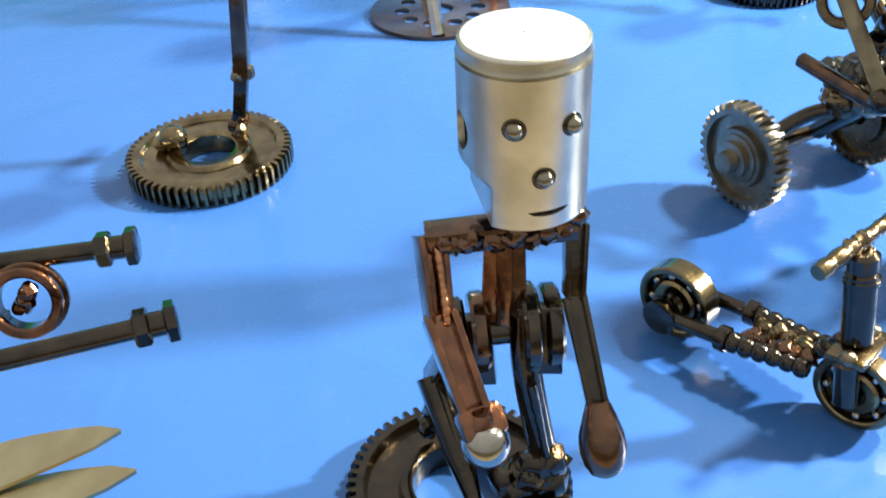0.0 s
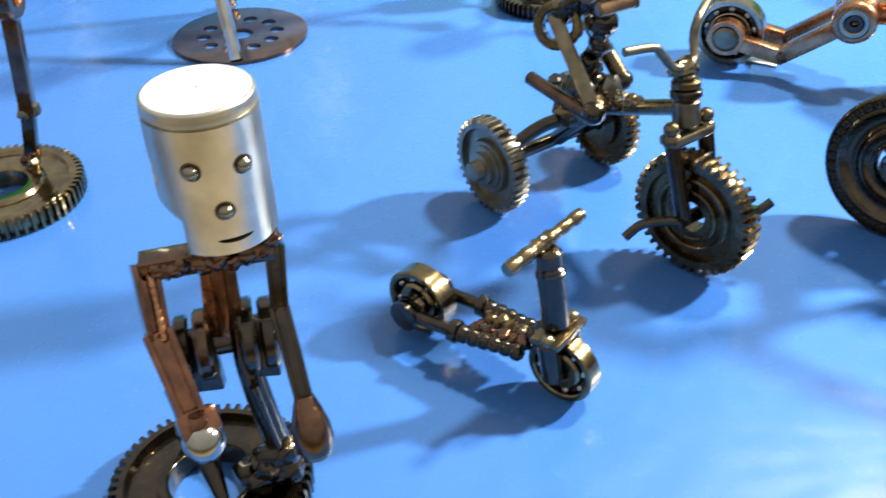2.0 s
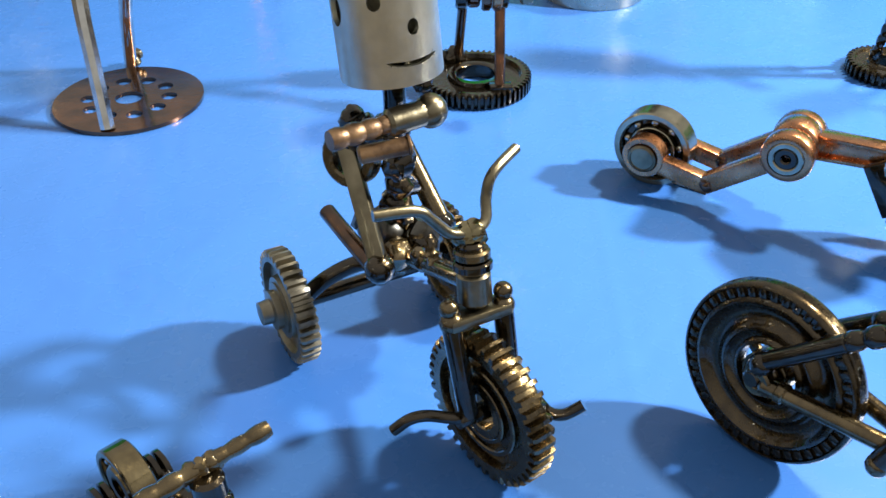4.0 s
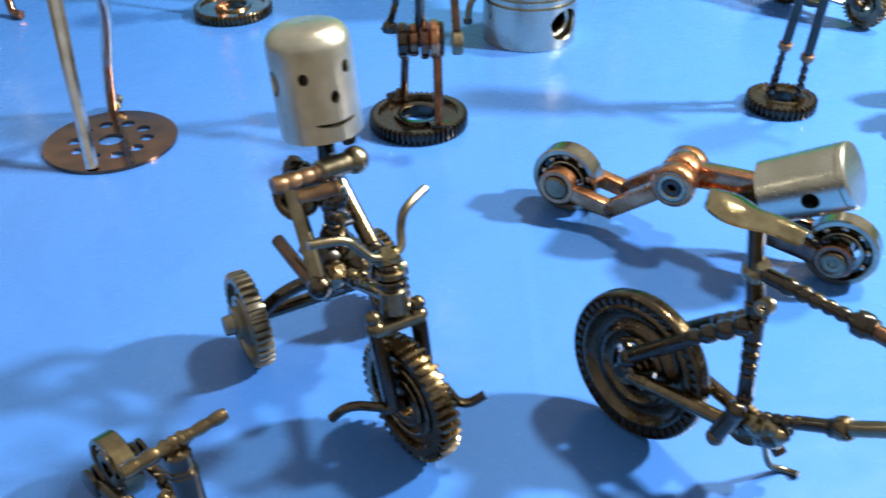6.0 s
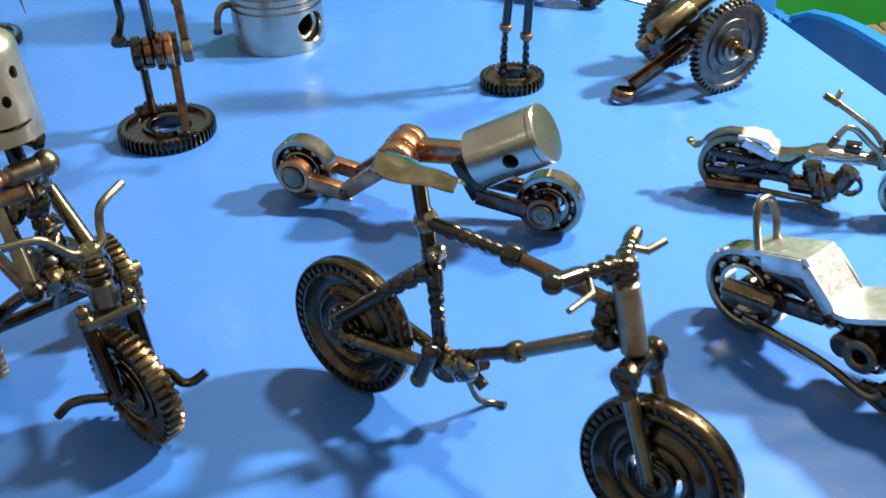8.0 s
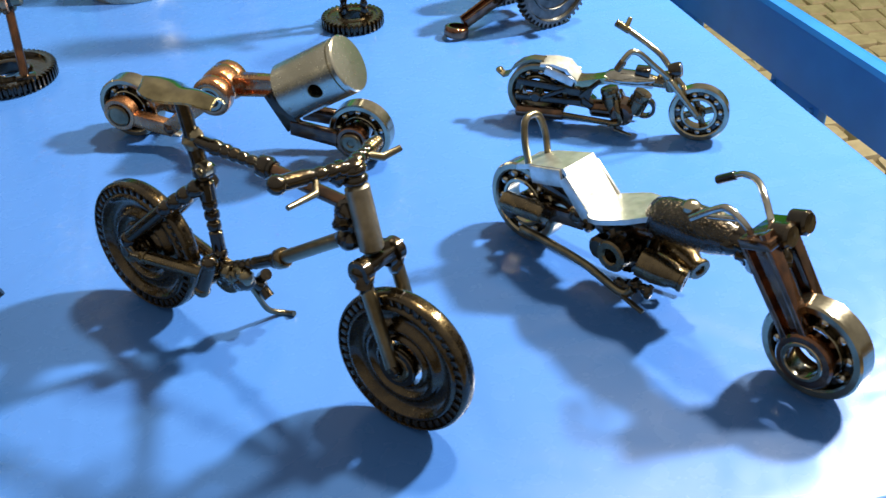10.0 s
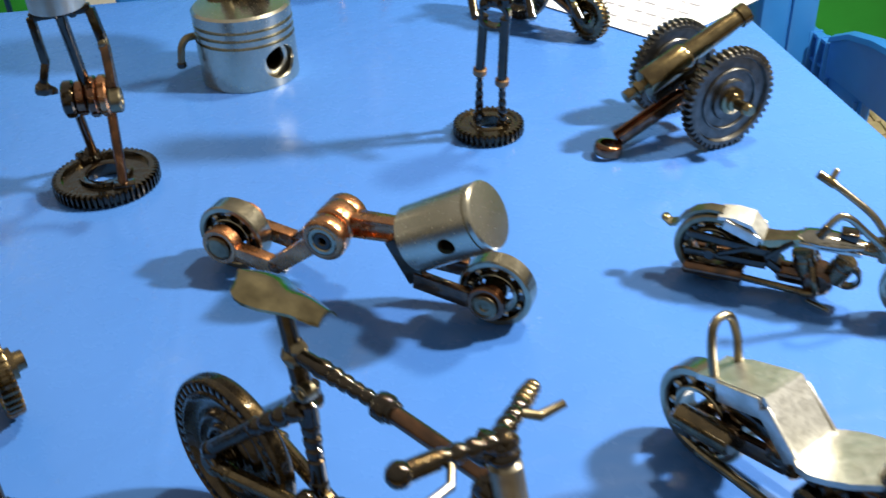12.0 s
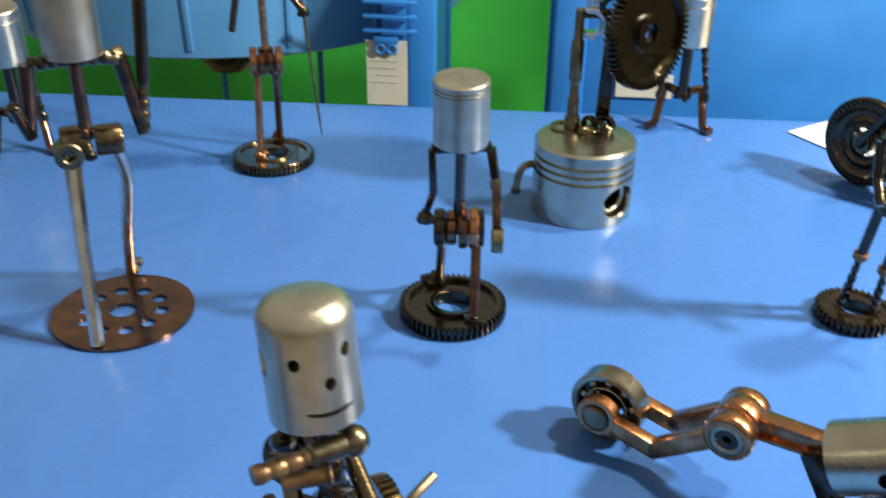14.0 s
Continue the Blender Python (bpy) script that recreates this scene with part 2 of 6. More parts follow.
    def lump(self, p, r, m, seed=0, seg=10):
        """An uneven blob of weld."""
        prof = [(r * math.sin(math.pi * i / 7), -r * math.cos(math.pi * i / 7)) for i in range(1, 7)]
        verts, faces = [], []
        for i, (q, z) in enumerate(prof):
            for k in range(seg):
                a = 2 * math.pi * k / seg
                v = Vector((q * math.cos(a), q * math.sin(a), z))
                verts.append(Vector(p) + v * (1 + 0.35 * noise.noise(v / r * 1.4 + Vector((seed * 3.1, 0, 0)))))
        for i in range(len(prof) - 1):
            for k in range(seg):
                q = (k + 1) % seg
                faces.append((i * seg + k, i * seg + q, (i + 1) * seg + q, (i + 1) * seg + k))
        faces.append(tuple(reversed(range(seg))))
        faces.append(tuple(range(len(verts) - seg, len(verts))))
        return self.mesh(verts, faces, m)

    def weld(self, a, b, r, n, m, seed=0):
        a, b = Vector(a), Vector(b)
        for i in range(n):
            j = Vector([noise.noise(Vector((i * 1.7 + seed, k * 5.3, 0.4))) for k in range(3)]) * r * 0.7
            self.lump(a.lerp(b, (i + 0.5) / n) + j, r * (0.8 + 0.4 * abs(noise.noise(Vector((i * 2.3, seed, 9.1))))), m, i + seed)
        return self

    def box(self, mx, size, m, bevel=0.0005):
        got = bmesh.ops.create_cube(self.bm, size=1, matrix=mx @ Matrix.Diagonal((*size, 1)))
        k = self.slot(m)
        faces = {f for v in got["verts"] for f in v.link_faces}
        for f in faces:
            f.material_index = k
        if bevel:
            edges = list({e for v in got["verts"] for e in v.link_edges})
            bmesh.ops.bevel(self.bm, geom=edges, offset=bevel, segments=2, affect="EDGES", profile=0.5, material=k)
        return self

    def bar(self, a, b, w, t, m, side=(0, 1, 0), bevel=0.0006):
        """A flat bar from a to b, w wide along side, t thick."""
        a, b = Vector(a), Vector(b)
        z = (b - a).normalized()
        return self.box(axis((a + b) / 2, z, side), (w, t, (b - a).length), m, bevel)

    def prism(self, poly, th, mx, m):
        n, c = len(poly), th * 0.18
        cx, cy = sum(p[0] for p in poly) / n, sum(p[1] for p in poly) / n
        verts, faces = [], []
        for z, s in ((-th / 2, 0.97), (-th / 2 + c, 1), (th / 2 - c, 1), (th / 2, 0.97)):
            verts += [mx @ Vector((cx + (x - cx) * s, cy + (y - cy) * s, z)) for x, y in poly]
        for i in range(3):
            for k in range(n):
                q = (k + 1) % n
                faces.append((i * n + k, i * n + q, (i + 1) * n + q, (i + 1) * n + k))
        faces.append(tuple(reversed(range(n))))
        faces.append(tuple(range(3 * n, 4 * n)))
        return self.mesh(verts, faces, m)

    def gear(self, mx, ro, th, teeth, bore, m, depth=0.1, rim=0.8, web=0.45, hub=1.35):
        """A toothed wheel with a thick rim, a thinner web and a hub round its bore."""
        rt, h, rr = ro * (1 - depth), th / 2, ro * rim
        loop = []
        for k in range(teeth):
            for f, r in ((0.02, rt), (0.42, rt), (0.54, ro), (0.88, ro)):
                a = 2 * math.pi * (k + f) / teeth
                loop.append((math.cos(a) * r, math.sin(a) * r, a, r))
        n, verts, faces = len(loop), [], []
        for z, s, part_r in ((-h, 0, rr), (-h, -th * 0.08, None), (-h + th * 0.12, 0, None), (h - th * 0.12, 0, None), (h, -th * 0.08, None), (h, 0, rr)):
            for x, y, a, r in loop:
                q = part_r if part_r else r + s
                verts.append(mx @ Vector((math.cos(a) * q, math.sin(a) * q, z)))
        for i in range(5):
            for k in range(n):
                q = (k + 1) % n
                faces.append((i * n + k, i * n + q, (i + 1) * n + q, (i + 1) * n + k))
        self.mesh(verts, faces, m)
        w = h * web
        prof = [(rr, h), (rr * 0.965, w), (bore * hub * 1.06, w), (bore * hub, h * 0.96), (bore * 1.06, h * 0.96), (bore, h * 0.85),
                (bore, -h * 0.85), (bore * 1.06, -h * 0.96), (bore * hub, -h * 0.96), (bore * hub * 1.06, -w), (rr * 0.965, -w), (rr, -h)]
        return self.lathe_skin(prof, mx, m, 48)

    def holed(self, mx, radius, z0, z1, holes, m, wall=0.002, seg=144, rows=56):
        """A thin-walled cylinder with round holes or slots: (angle in degrees, height, half width, half height, bend)."""
        bm, k = self.bm, self.slot(m)
        grid = [[None] * seg for _ in range(rows + 1)]
        where = {}
        for i in range(rows + 1):
            z = z0 + (z1 - z0) * i / rows
            for j in range(seg):
                a = 2 * math.pi * j / seg
                grid[i][j] = bm.verts.new((0, 0, 0))
                where[grid[i][j]] = [a, z, radius]
        quads = []
        for i in range(rows):
            for j in range(seg):
                q = (j + 1) % seg
                quads.append((grid[i][j], grid[i][q], grid[i + 1][q], grid[i + 1][j]))

        def reach(a, z, hole):
            ha, hz, hw, hh, bow = hole
            da = (a - radians(ha) + math.pi) % (2 * math.pi) - math.pi
            u = da * radius / hw
            v = (z - hz - bow * u * u) / hh
            return u, v, math.hypot(u, v)

        kept, rims = [], []
        for quad in quads:
            ca = where[quad[0]][0] + math.pi / seg
            cz = sum(where[v][1] for v in quad) / 4
            inside = [h for h in holes if reach(ca, cz, h)[2] < 1]
            if not inside:
                kept.append(quad)
        count = {}
        for quad in kept:
            for a, b in zip(quad, quad[1:] + quad[:1]):
                count[(a, b)] = 1
        used = {v for quad in kept for v in quad}
        for (a, b) in list(count):
            if (b, a) not in count:
                rims.append((a, b))
        edge = {v for e in rims for v in e}
        for v in edge:
            a, z, r = where[v]
            if abs(z - z0) < 1e-9 or abs(z - z1) < 1e-9:
                continue
            best = min(holes, key=lambda h: abs(reach(a, z, h)[2] - 1))
            ha, hz, hw, hh, bow = best
            u, w, d = reach(a, z, best)
            u, w = u / d, w / d
            where[v] = [radians(ha) + u * hw / radius, hz + bow * u * u + w * hh, r]
        for v, (a, z, r) in where.items():
            v.co = mx @ Vector((r * math.cos(a), r * math.sin(a), z))
        for quad in kept:
            bm.faces.new(quad).material_index = k
        inner = {}
        for v in edge:
            a, z, r = where[v]
            inner[v] = bm.verts.new(mx @ Vector(((r - wall) * math.cos(a), (r - wall) * math.sin(a), z)))
        for a, b in rims:
            bm.faces.new((b, a, inner[a], inner[b])).material_index = k
        for row in grid:
            for v in row:
                if v not in used:
                    bm.verts.remove(v)
        return self

    def rodeye(self, a, b, ra, rb, w, t, m, ax=(0, 1, 0)):
        """A connecting rod: an eye at each end and an H-section shank."""
        a, b, ax = Vector(a), Vector(b), Vector(ax).normalized()
        d = (b - a).normalized()
        for p, r in ((a, ra), (b, rb)):
            if r:
                self.ring(axis(p, ax), r, r * 0.6, t * 1.25, m, 28)
        s, e = a + d * ra * 0.85, b - d * rb * 0.85
        across = ax.cross(d)
        self.bar(s, e, t * 0.4, w * 0.8, m, ax, 0.0002)
        for k in (-1, 1):
            self.bar(s + across * k * w * 0.4, e + across * k * w * 0.34, t, w * 0.22, m, ax, 0.0005)
        return self

    def piston(self, mx, r, h, m, holes=(), crown=0.12, wall=0.003, dome=0.0, grooves=1, inset=1.0, cap=None):
        """Skirt with real holes, ring grooves and a closed crown; z runs from the skirt's end to the crown."""
        hs = h * (1 - crown)
        self.holed(mx, r, 0.0, hs, list(holes), m, wall)
        self.lathe_skin([(r, 0.0), (r - wall * 0.5, 0.0)], mx, m)
        self.lathe_skin([(r * 0.999, hs * 0.93), (0.0005, hs * 0.93)], mx, m)
        # unseen black disc, added to shut light out so the holes look dark
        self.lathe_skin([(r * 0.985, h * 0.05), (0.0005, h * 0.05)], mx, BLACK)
        prof = [(r, hs)]
        step = (h - hs) / (grooves * 2 + 2)
        z = hs
        for g in range(grooves):
            prof += [(r, z), (r * 0.93, z + step * 0.1), (r * 0.93, z + step * 0.8), (r, z + step * 0.9)]
            z += step * 2
        rt = r * inset
        if dome:
            prof += [(rt, z)] + [(rt - dome * (1 - math.cos(a)), h - dome + dome * math.sin(a)) for a in [math.pi / 2 * i / 6 for i in range(7)]]
        else:
            prof += [(rt, z), (rt, h - r * 0.05), (rt - r * 0.05, h)]
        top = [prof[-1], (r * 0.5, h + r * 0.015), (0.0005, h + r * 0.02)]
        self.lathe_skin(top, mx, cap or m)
        return self.lathe_skin(prof, mx, m)

    def lathe_skin(self, prof, mx, m, seg=72):
        verts, faces = [], []
        for r, z in prof:
            verts += [mx @ Vector((r * math.cos(2 * math.pi * k / seg), r * math.sin(2 * math.pi * k / seg), z)) for k in range(seg)]
        for i in range(len(prof) - 1):
            for k in range(seg):
                q = (k + 1) % seg
                faces.append((i * seg + k, i * seg + q, (i + 1) * seg + q, (i + 1) * seg + k))
        return self.mesh(verts, faces, m)

    def data(self, name, angle=38, normals=True):
        if normals:
            bmesh.ops.recalc_face_normals(self.bm, faces=self.bm.faces)
        me = bpy.data.meshes.new(name)
        self.bm.to_mesh(me)
        self.bm.free()
        for m in self.mats:
            me.materials.append(m)
        me.shade_smooth()
        me.set_sharp_from_angle(angle=radians(angle))
        return me

    def part(self, name, parent, label="", angle=38):
        ob = new(name, self.data(name, angle))
        ob.parent = parent
        return tagged(ob, label)

    def thing(self, name, label, category, group="", kind="", at=None, angle=38):
        ob = new(name, self.data(name, angle))
        if at is not None:
            ob.matrix_world = at
        return tagged(ob, label, category, group, kind)


def base(name, m, label, category, group="", kind=""):
    ob = new(name)
    ob.empty_display_size = 0.01
    ob.matrix_world = m
    return tagged(ob, label, category, group, kind)


def bearing(parent, mx, ro, w, label, bore=0.42, balls=9, steel=None):
    """A ball bearing as a wheel: outer race, inner race and balls."""
    steel = steel or BRIGHT
    wheel = Shape().ring(mx, ro, ro * 0.80, w, steel, 48).part("wheel", parent, label)
    Shape().ring(mx, ro * 0.60, ro * bore, w * 0.96, steel, 40).part("inner_race", wheel)
    Shape().ring(mx, ro * 0.798, ro * 0.602, w * 0.30, BLACK, 40).part("ball_cage", wheel)
    me = Shape().ball((0, 0, 0), ro * 0.115, CHROME).data("ball")
    for k in range(balls):
        a = 2 * math.pi * (k + 0.3) / balls
        ball = new("ball", me)
        ball.parent = wheel
        ball.matrix_local = Matrix.Translation(mx @ Vector((ro * 0.70 * math.cos(a), ro * 0.70 * math.sin(a), w * 0.20)))
    return wheel


ACROSS = Vector((0, 1, 0))


# ---- the stall: ground, tarpaulin, table, crates ----
TURN = 4.75          # the table stands slightly askew
GROUND = -0.75
TABLE = pose(0, 0, 0, 0, 0, TURN)


def cobbles():
    s = Shape()
    s.box(pose(0, 0, GROUND - 0.06), (400, 400, 0.08), JOINT, 0)
    ground = s.thing("ground", "sandy ground under worn pale cobblestones", "ground", kind="structure")
    rnd = random.Random(4)
    shapes = []
    for k in range(8):
        c = Shape()
        w, d = 0.0375, 0.0355
        poly = []
        for cx, cy, a0 in ((w, d, 0), (-w, d, 90), (-w, -d, 180), (w, -d, 270)):
            for i in range(3):
                a = radians(a0 + 45 * i)
                r = 0.012
                poly.append((cx * 0.98 - math.copysign(r, cx) + r * math.cos(a) + rnd.uniform(-.004, .004), cy * 0.98 - math.copysign(r, cy) + r * math.sin(a) + rnd.uniform(-.004, .004)))
        c.prism(poly, 0.05, Matrix(), STONE)
        shapes.append(c.data("cobble", 50))
    for j in range(17):
        for i in range(17):
            x, y = 1.25 + i * 0.080 + (j % 2) * 0.038, 1.0 + j * 0.076
            st = new("cobble", shapes[rnd.randrange(8)])
            st.parent = ground
            st.matrix_local = pose(x + rnd.uniform(-.005, .005), y + rnd.uniform(-.005, .005), GROUND - 0.02 + rnd.uniform(-.003, .003), rnd.uniform(-2, 2), rnd.uniform(-2, 2), rnd.uniform(-6, 6) + 180 * rnd.randrange(2))
    far = Shape()
    verts, faces = [], []
    for j in range(64):
        for i in range(104):
            x, y = -2.95 + i * 0.080 + (j % 2) * 0.038, -1.888 + j * 0.076
            if 1.21 < x < 2.60 and 0.965 < y < 2.255:
                continue
            m, k = pose(x, y, GROUND - 0.02 + rnd.uniform(-.003, .003), 0, 0, rnd.uniform(-6, 6)), len(verts)
            for z, q in ((-0.025, 1.0), (0.019, 1.0), (0.025, 0.86)):
                verts += [m @ Vector((u * 0.036 * q, v * 0.034 * q, z)) for u, v in ((-1, -1), (1, -1), (1, 1), (-1, 1))]
            for r in (0, 4):
                faces += [(k + r + c, k + r + (c + 1) % 4, k + r + 4 + (c + 1) % 4, k + r + 4 + c) for c in range(4)]
            faces.append((k + 8, k + 9, k + 10, k + 11))
    far.mesh(verts, faces, STONE)
    tagged(far.part("cobbles_beyond", ground), kind="stuff")
    return ground


def tarpaulin():
    """A green sheet hung behind the stall, in slack folds."""
    s = Shape()
    nx, nz, verts, faces = 120, 10, [], []
    for side in (0, 1):
        for j in range(nz + 1):
            for i in range(nx + 1):
                x, z = -2.6 + 6.6 * i / nx, GROUND + 1.5 * j / nz
                y = 2.72 + 0.03 * math.sin(x * 5.1) + 0.015 * math.sin(x * 13 + z * 2) + 0.004 * side
                verts.append((x, y + 0.03 * x, z))
    k = (nx + 1) * (nz + 1)
    for side in (0, 1):
        for j in range(nz):
            for i in range(nx):
                a = side * k + j * (nx + 1) + i
                faces.append((a, a + 1, a + nx + 2, a + nx + 1))
    s.mesh(verts, faces, TARP)
    return s.thing("tarpaulin_wall", "green tarpaulin sheet hung behind the stall", "tarpaulin", kind="structure")


def table():
    t = base("table", TABLE, "plain wooden table under a blue cloth", "table")
    x0, x1, y0, y1 = -0.80, 0.983, 0.193, 1.223
    Shape().box(pose((x0 + x1) / 2, (y0 + y1) / 2, -0.022), (x1 - x0, y1 - y0, 0.03), WOOD, 0.003).part("tabletop", t)
    leg = Shape().box(pose(0, 0, (GROUND - 0.037) / 2 - 0.009), (0.05, 0.05, -GROUND - 0.017), WOOD, 0.004).data("leg")
    for x in (x0 + 0.08, x1 - 0.08):
        for y in (y0 + 0.08, y1 - 0.08):
            ob = new("leg", leg)
            ob.parent = t
            ob.location = (x, y, 0)
    s = Shape()
    rx, nx, ny, drop = 0.007, 90, 60, 10
    def line(a, b, n):
        """Along one direction: hanging side, rounded edge, flat top, rounded edge, hanging side."""
        out = [(a - rx, -0.30 + 0.29 * i / drop) for i in range(drop + 1)]
        out += [(a - rx * math.cos(q), -rx + rx * math.sin(q)) for q in [math.pi / 2 * i / 4 for i in range(1, 4)]]
        out += [(a + (b - a) * i / n, 0.0) for i in range(n + 1)]
        out += [(b + rx * math.sin(q), -rx + rx * math.cos(q)) for q in [math.pi / 2 * i / 4 for i in range(1, 4)]]
        out += [(b + rx, -0.01 - 0.29 * i / drop) for i in range(drop + 1)]
        return out
    us, vs = line(x0, x1, nx), line(y0, y1, ny)
    verts, faces = [], []
    for v, zv in vs:
        for u, zu in us:
            z = zu + zv if min(zu, zv) > -rx else min(zu, zv)
            fold = 0.006 * math.sin(u * 21 + v * 17) * min(1.0, max(0.0, -z - 0.02) / 0.15)
            verts.append((u + (fold if zu < -rx else 0), v + (fold if zv < -rx else 0), z))
    w = len(us)
    for j in range(len(vs) - 1):
        for i in range(w - 1):
            if min(us[i][1], us[i + 1][1]) < -0.009 and min(vs[j][1], vs[j + 1][1]) < -0.009:
                continue
            faces.append((j * w + i, j * w + i + 1, (j + 1) * w + i + 1, (j + 1) * w + i))
    s.mesh(verts, faces, CLOTH)
    cloth = s.thing("tablecloth", "glossy plain blue vinyl cloth over the table", "tablecloth", at=TABLE, angle=60)
    cloth.data.materials[0] = CLOTH
    return cloth


def crate(name_at, length, depth, height, opening, label, ribs=True):
    """A folding plastic crate: corner posts, rails round top and foot, and walls with a large hand opening."""
    c = base("plastic_crate", name_at, label, "crate", "blue crates round the table")
    t = 0.022
    for x in (-1, 1):
        for y in (-1, 1):
            Shape().box(pose(x * (length / 2 - t), y * (depth / 2 - t), height / 2), (t * 2, t * 2, height - 0.002), CRATE, 0.004).part("corner_post", c)
    for y in (-1, 1):
        for z, h in ((height - 0.019, 0.038), (0.02, 0.04)):
            Shape().box(pose(0, y * (depth / 2 - t / 2), z), (length - 4 * t, t, h), CRATE, 0.004).part("rail", c)
        s = Shape()
        for k in (-1, 1) if opening else ():
            s.box(pose(k * (length / 2 - 2 * t - 0.5 * (length / 2 - 2 * t - opening / 2)), y * (depth / 2 - t / 2), height / 2), (length / 2 - 2 * t - opening / 2, t * 0.5, height - 0.078), CRATE, 0.002)
        if opening:
            s.box(pose(0, y * (depth / 2 - t / 2), (height - 0.16) / 2 + 0.0), (opening, t * 0.5, height - 0.24), CRATE, 0.002)
        else:
            s.box(pose(0, y * (depth / 2 - t / 2), height / 2), (length - 4 * t, t * 0.5, height - 0.078), CRATE, 0.002)
        s.part("side_panel", c)
        if ribs:
            for i in range(int(length / 0.055)):
                x = -length / 2 + 0.06 + i * 0.055
                if abs(x) > opening / 2 + 0.012 and abs(x) < length / 2 - 2 * t:
                    Shape().box(pose(x, y * (depth / 2 + 0.001), height / 2), (0.006, t * 0.9, height - 0.08), CRATE, 0.001).part("rib", c)
    for x in (-1, 1):
        for z, h in ((height - 0.019, 0.038), (0.02, 0.04)):
            Shape().box(pose(x * (length / 2 - t / 2), 0, z), (t, depth - 4 * t, h), CRATE, 0.004).part("rail", c)
        Shape().box(pose(x * (length / 2 - t / 2), 0, height / 2), (t * 0.5, depth - 4 * t, height - 0.078), CRATE, 0.002).part("end_panel", c)
    return c


def crate_frame():
    """A standing plastic panel: rolled lip, deep top rail, posts between wide openings, sill and foot."""
    c = base("plastic_barrier", pose(1.342, 0.40, 0, 0, 0, 96.3), "blue plastic barrier with wide openings standing beside the table", "barrier")
    th = 0.020
    curve = [(0.16, -0.183), (0.98, -0.185), (1.05, -0.191), (1.11, -0.204), (1.16, -0.228)]
    low = -0.284
    m = Matrix(((1, 0, 0, 0), (0, 0, 1, 0), (0, 1, 0, 0), (0, 0, 0, 1)))
    Shape().prism(curve + [(1.16, low), (0.16, low)], th, m, CRATE).part("top_rail", c)
    verts, faces = [], []
    for u, z in curve:
        for y, dz in ((0.012, -0.006), (0.010, 0.002), (0.0, 0.006), (-0.010, 0.003), (-0.017, -0.004), (-0.019, -0.030), (-0.015, -0.030), (-0.013, -0.010), (-0.006, -0.006)):
            verts.append((u, y, z + dz))
    for i in range(len(curve) - 1):
        for k in range(9):
            q = (k + 1) % 9
            faces.append((9 * i + k, 9 * i + q, 9 * i + 9 + q, 9 * i + 9 + k))
    faces += [tuple(range(9)), tuple(9 * (len(curve) - 1) + k for k in range(9))]
    Shape().mesh(verts, faces, CRATE).part("lip", c, "pale rolled top lip")
    sill = -0.372
    for u0, u1 in ((1.046, 1.16), (0.700, 0.820), (0.355, 0.475), (0.160, 0.220)):
        Shape().box(pose((u0 + u1) / 2, -0.002, (low + sill) / 2), (u1 - u0, th * 0.8, low - sill + 0.004), CRATE, 0.002).part("post", c)
        Shape().box(pose(u0 + 0.012, 0.010, (low + sill) / 2), (0.005, 0.008, low - sill - 0.01), CRATE, 0.001).part("rib", c)
        Shape().box(pose(u1 - 0.012, 0.010, (low + sill) / 2), (0.005, 0.008, low - sill - 0.01), CRATE, 0.001).part("rib", c)
    Shape().box(pose(0.66, 0.0, sill - 0.008), (1.00, 0.034, 0.016), CRATE, 0.003).part("sill", c)
    Shape().box(pose(0.66, 0, (sill - 0.016 + GROUND) / 2), (1.00, th * 0.8, sill - 0.016 - GROUND), CRATE, 0.003).part("lower_panel", c)
    for u in (0.22, 1.10):
        Shape().box(pose(u, -0.09, GROUND + 0.015), (0.06, 0.16, 0.03), CRATE, 0.004).part("foot", c)
    # grid of ribs on the end towards the back
    for i in range(4):
        Shape().box(pose(1.172 + 0.026 * i, -0.004, (-0.24 + GROUND) / 2), (0.006, 0.022, -0.24 - GROUND), CRATE, 0.001).part("rib", c)
    for z in (-0.245, -0.285, -0.325, -0.365, -0.42, -0.52, -0.62, -0.72):
        Shape().box(pose(1.211, -0.006, z), (0.090, 0.016, 0.006), CRATE, 0.001).part("rib", c)
    Shape().box(pose(1.211, -0.017, (-0.25 + GROUND) / 2), (0.090, 0.004, -0.25 - GROUND), CRATE, 0.001).part("end_panel", c)
    return c


def label_card(m, w, h, lines, label):
    c = base("label_card", m, label, "label")
    Shape().box(pose(0, 0, 0), (w, 0.0012, h), CARD, 0).part("card", c)
    s = Shape()
    for k in range(lines):
        s.box(pose(-w * 0.06 * (k % 3), -0.0012, h * (0.30 - 0.11 * k)), (w * (0.55 + 0.1 * (k % 3)), 0.0006, h * 0.012), FAINT, 0)
    s.part("writing", c)
    if h > 0.06:
        s = Shape().ring(axis((-0.008, -0.006, h * 0.5 - 0.010), (0, 1, 0)), 0.008, 0.004, 0.006, CRATE).ring(axis((0.008, -0.006, h * 0.5 - 0.010), (0, 1, 0)), 0.008, 0.004, 0.006, CRATE)
        s.box(pose(0, -0.004, h * 0.5 + 0.002), (0.034, 0.010, 0.010), CRATE, 0.002)
        s.part("clip", c, "blue plastic clip holding the card")
        for z in (0.062, 0.082, 0.102):
            Shape().box(pose(0.006, -0.004, z), (0.074, 0.012, 0.004), CRATE, 0.001).part("rib", c)
    return c


cobbles()
tarpaulin()
table()
crate_frame()
crate(pose(1.150, 1.74, GROUND, 0, 0, 5), 0.095, 0.26, 0.86, 0.0, "narrow blue folding crate standing beyond the table corner")
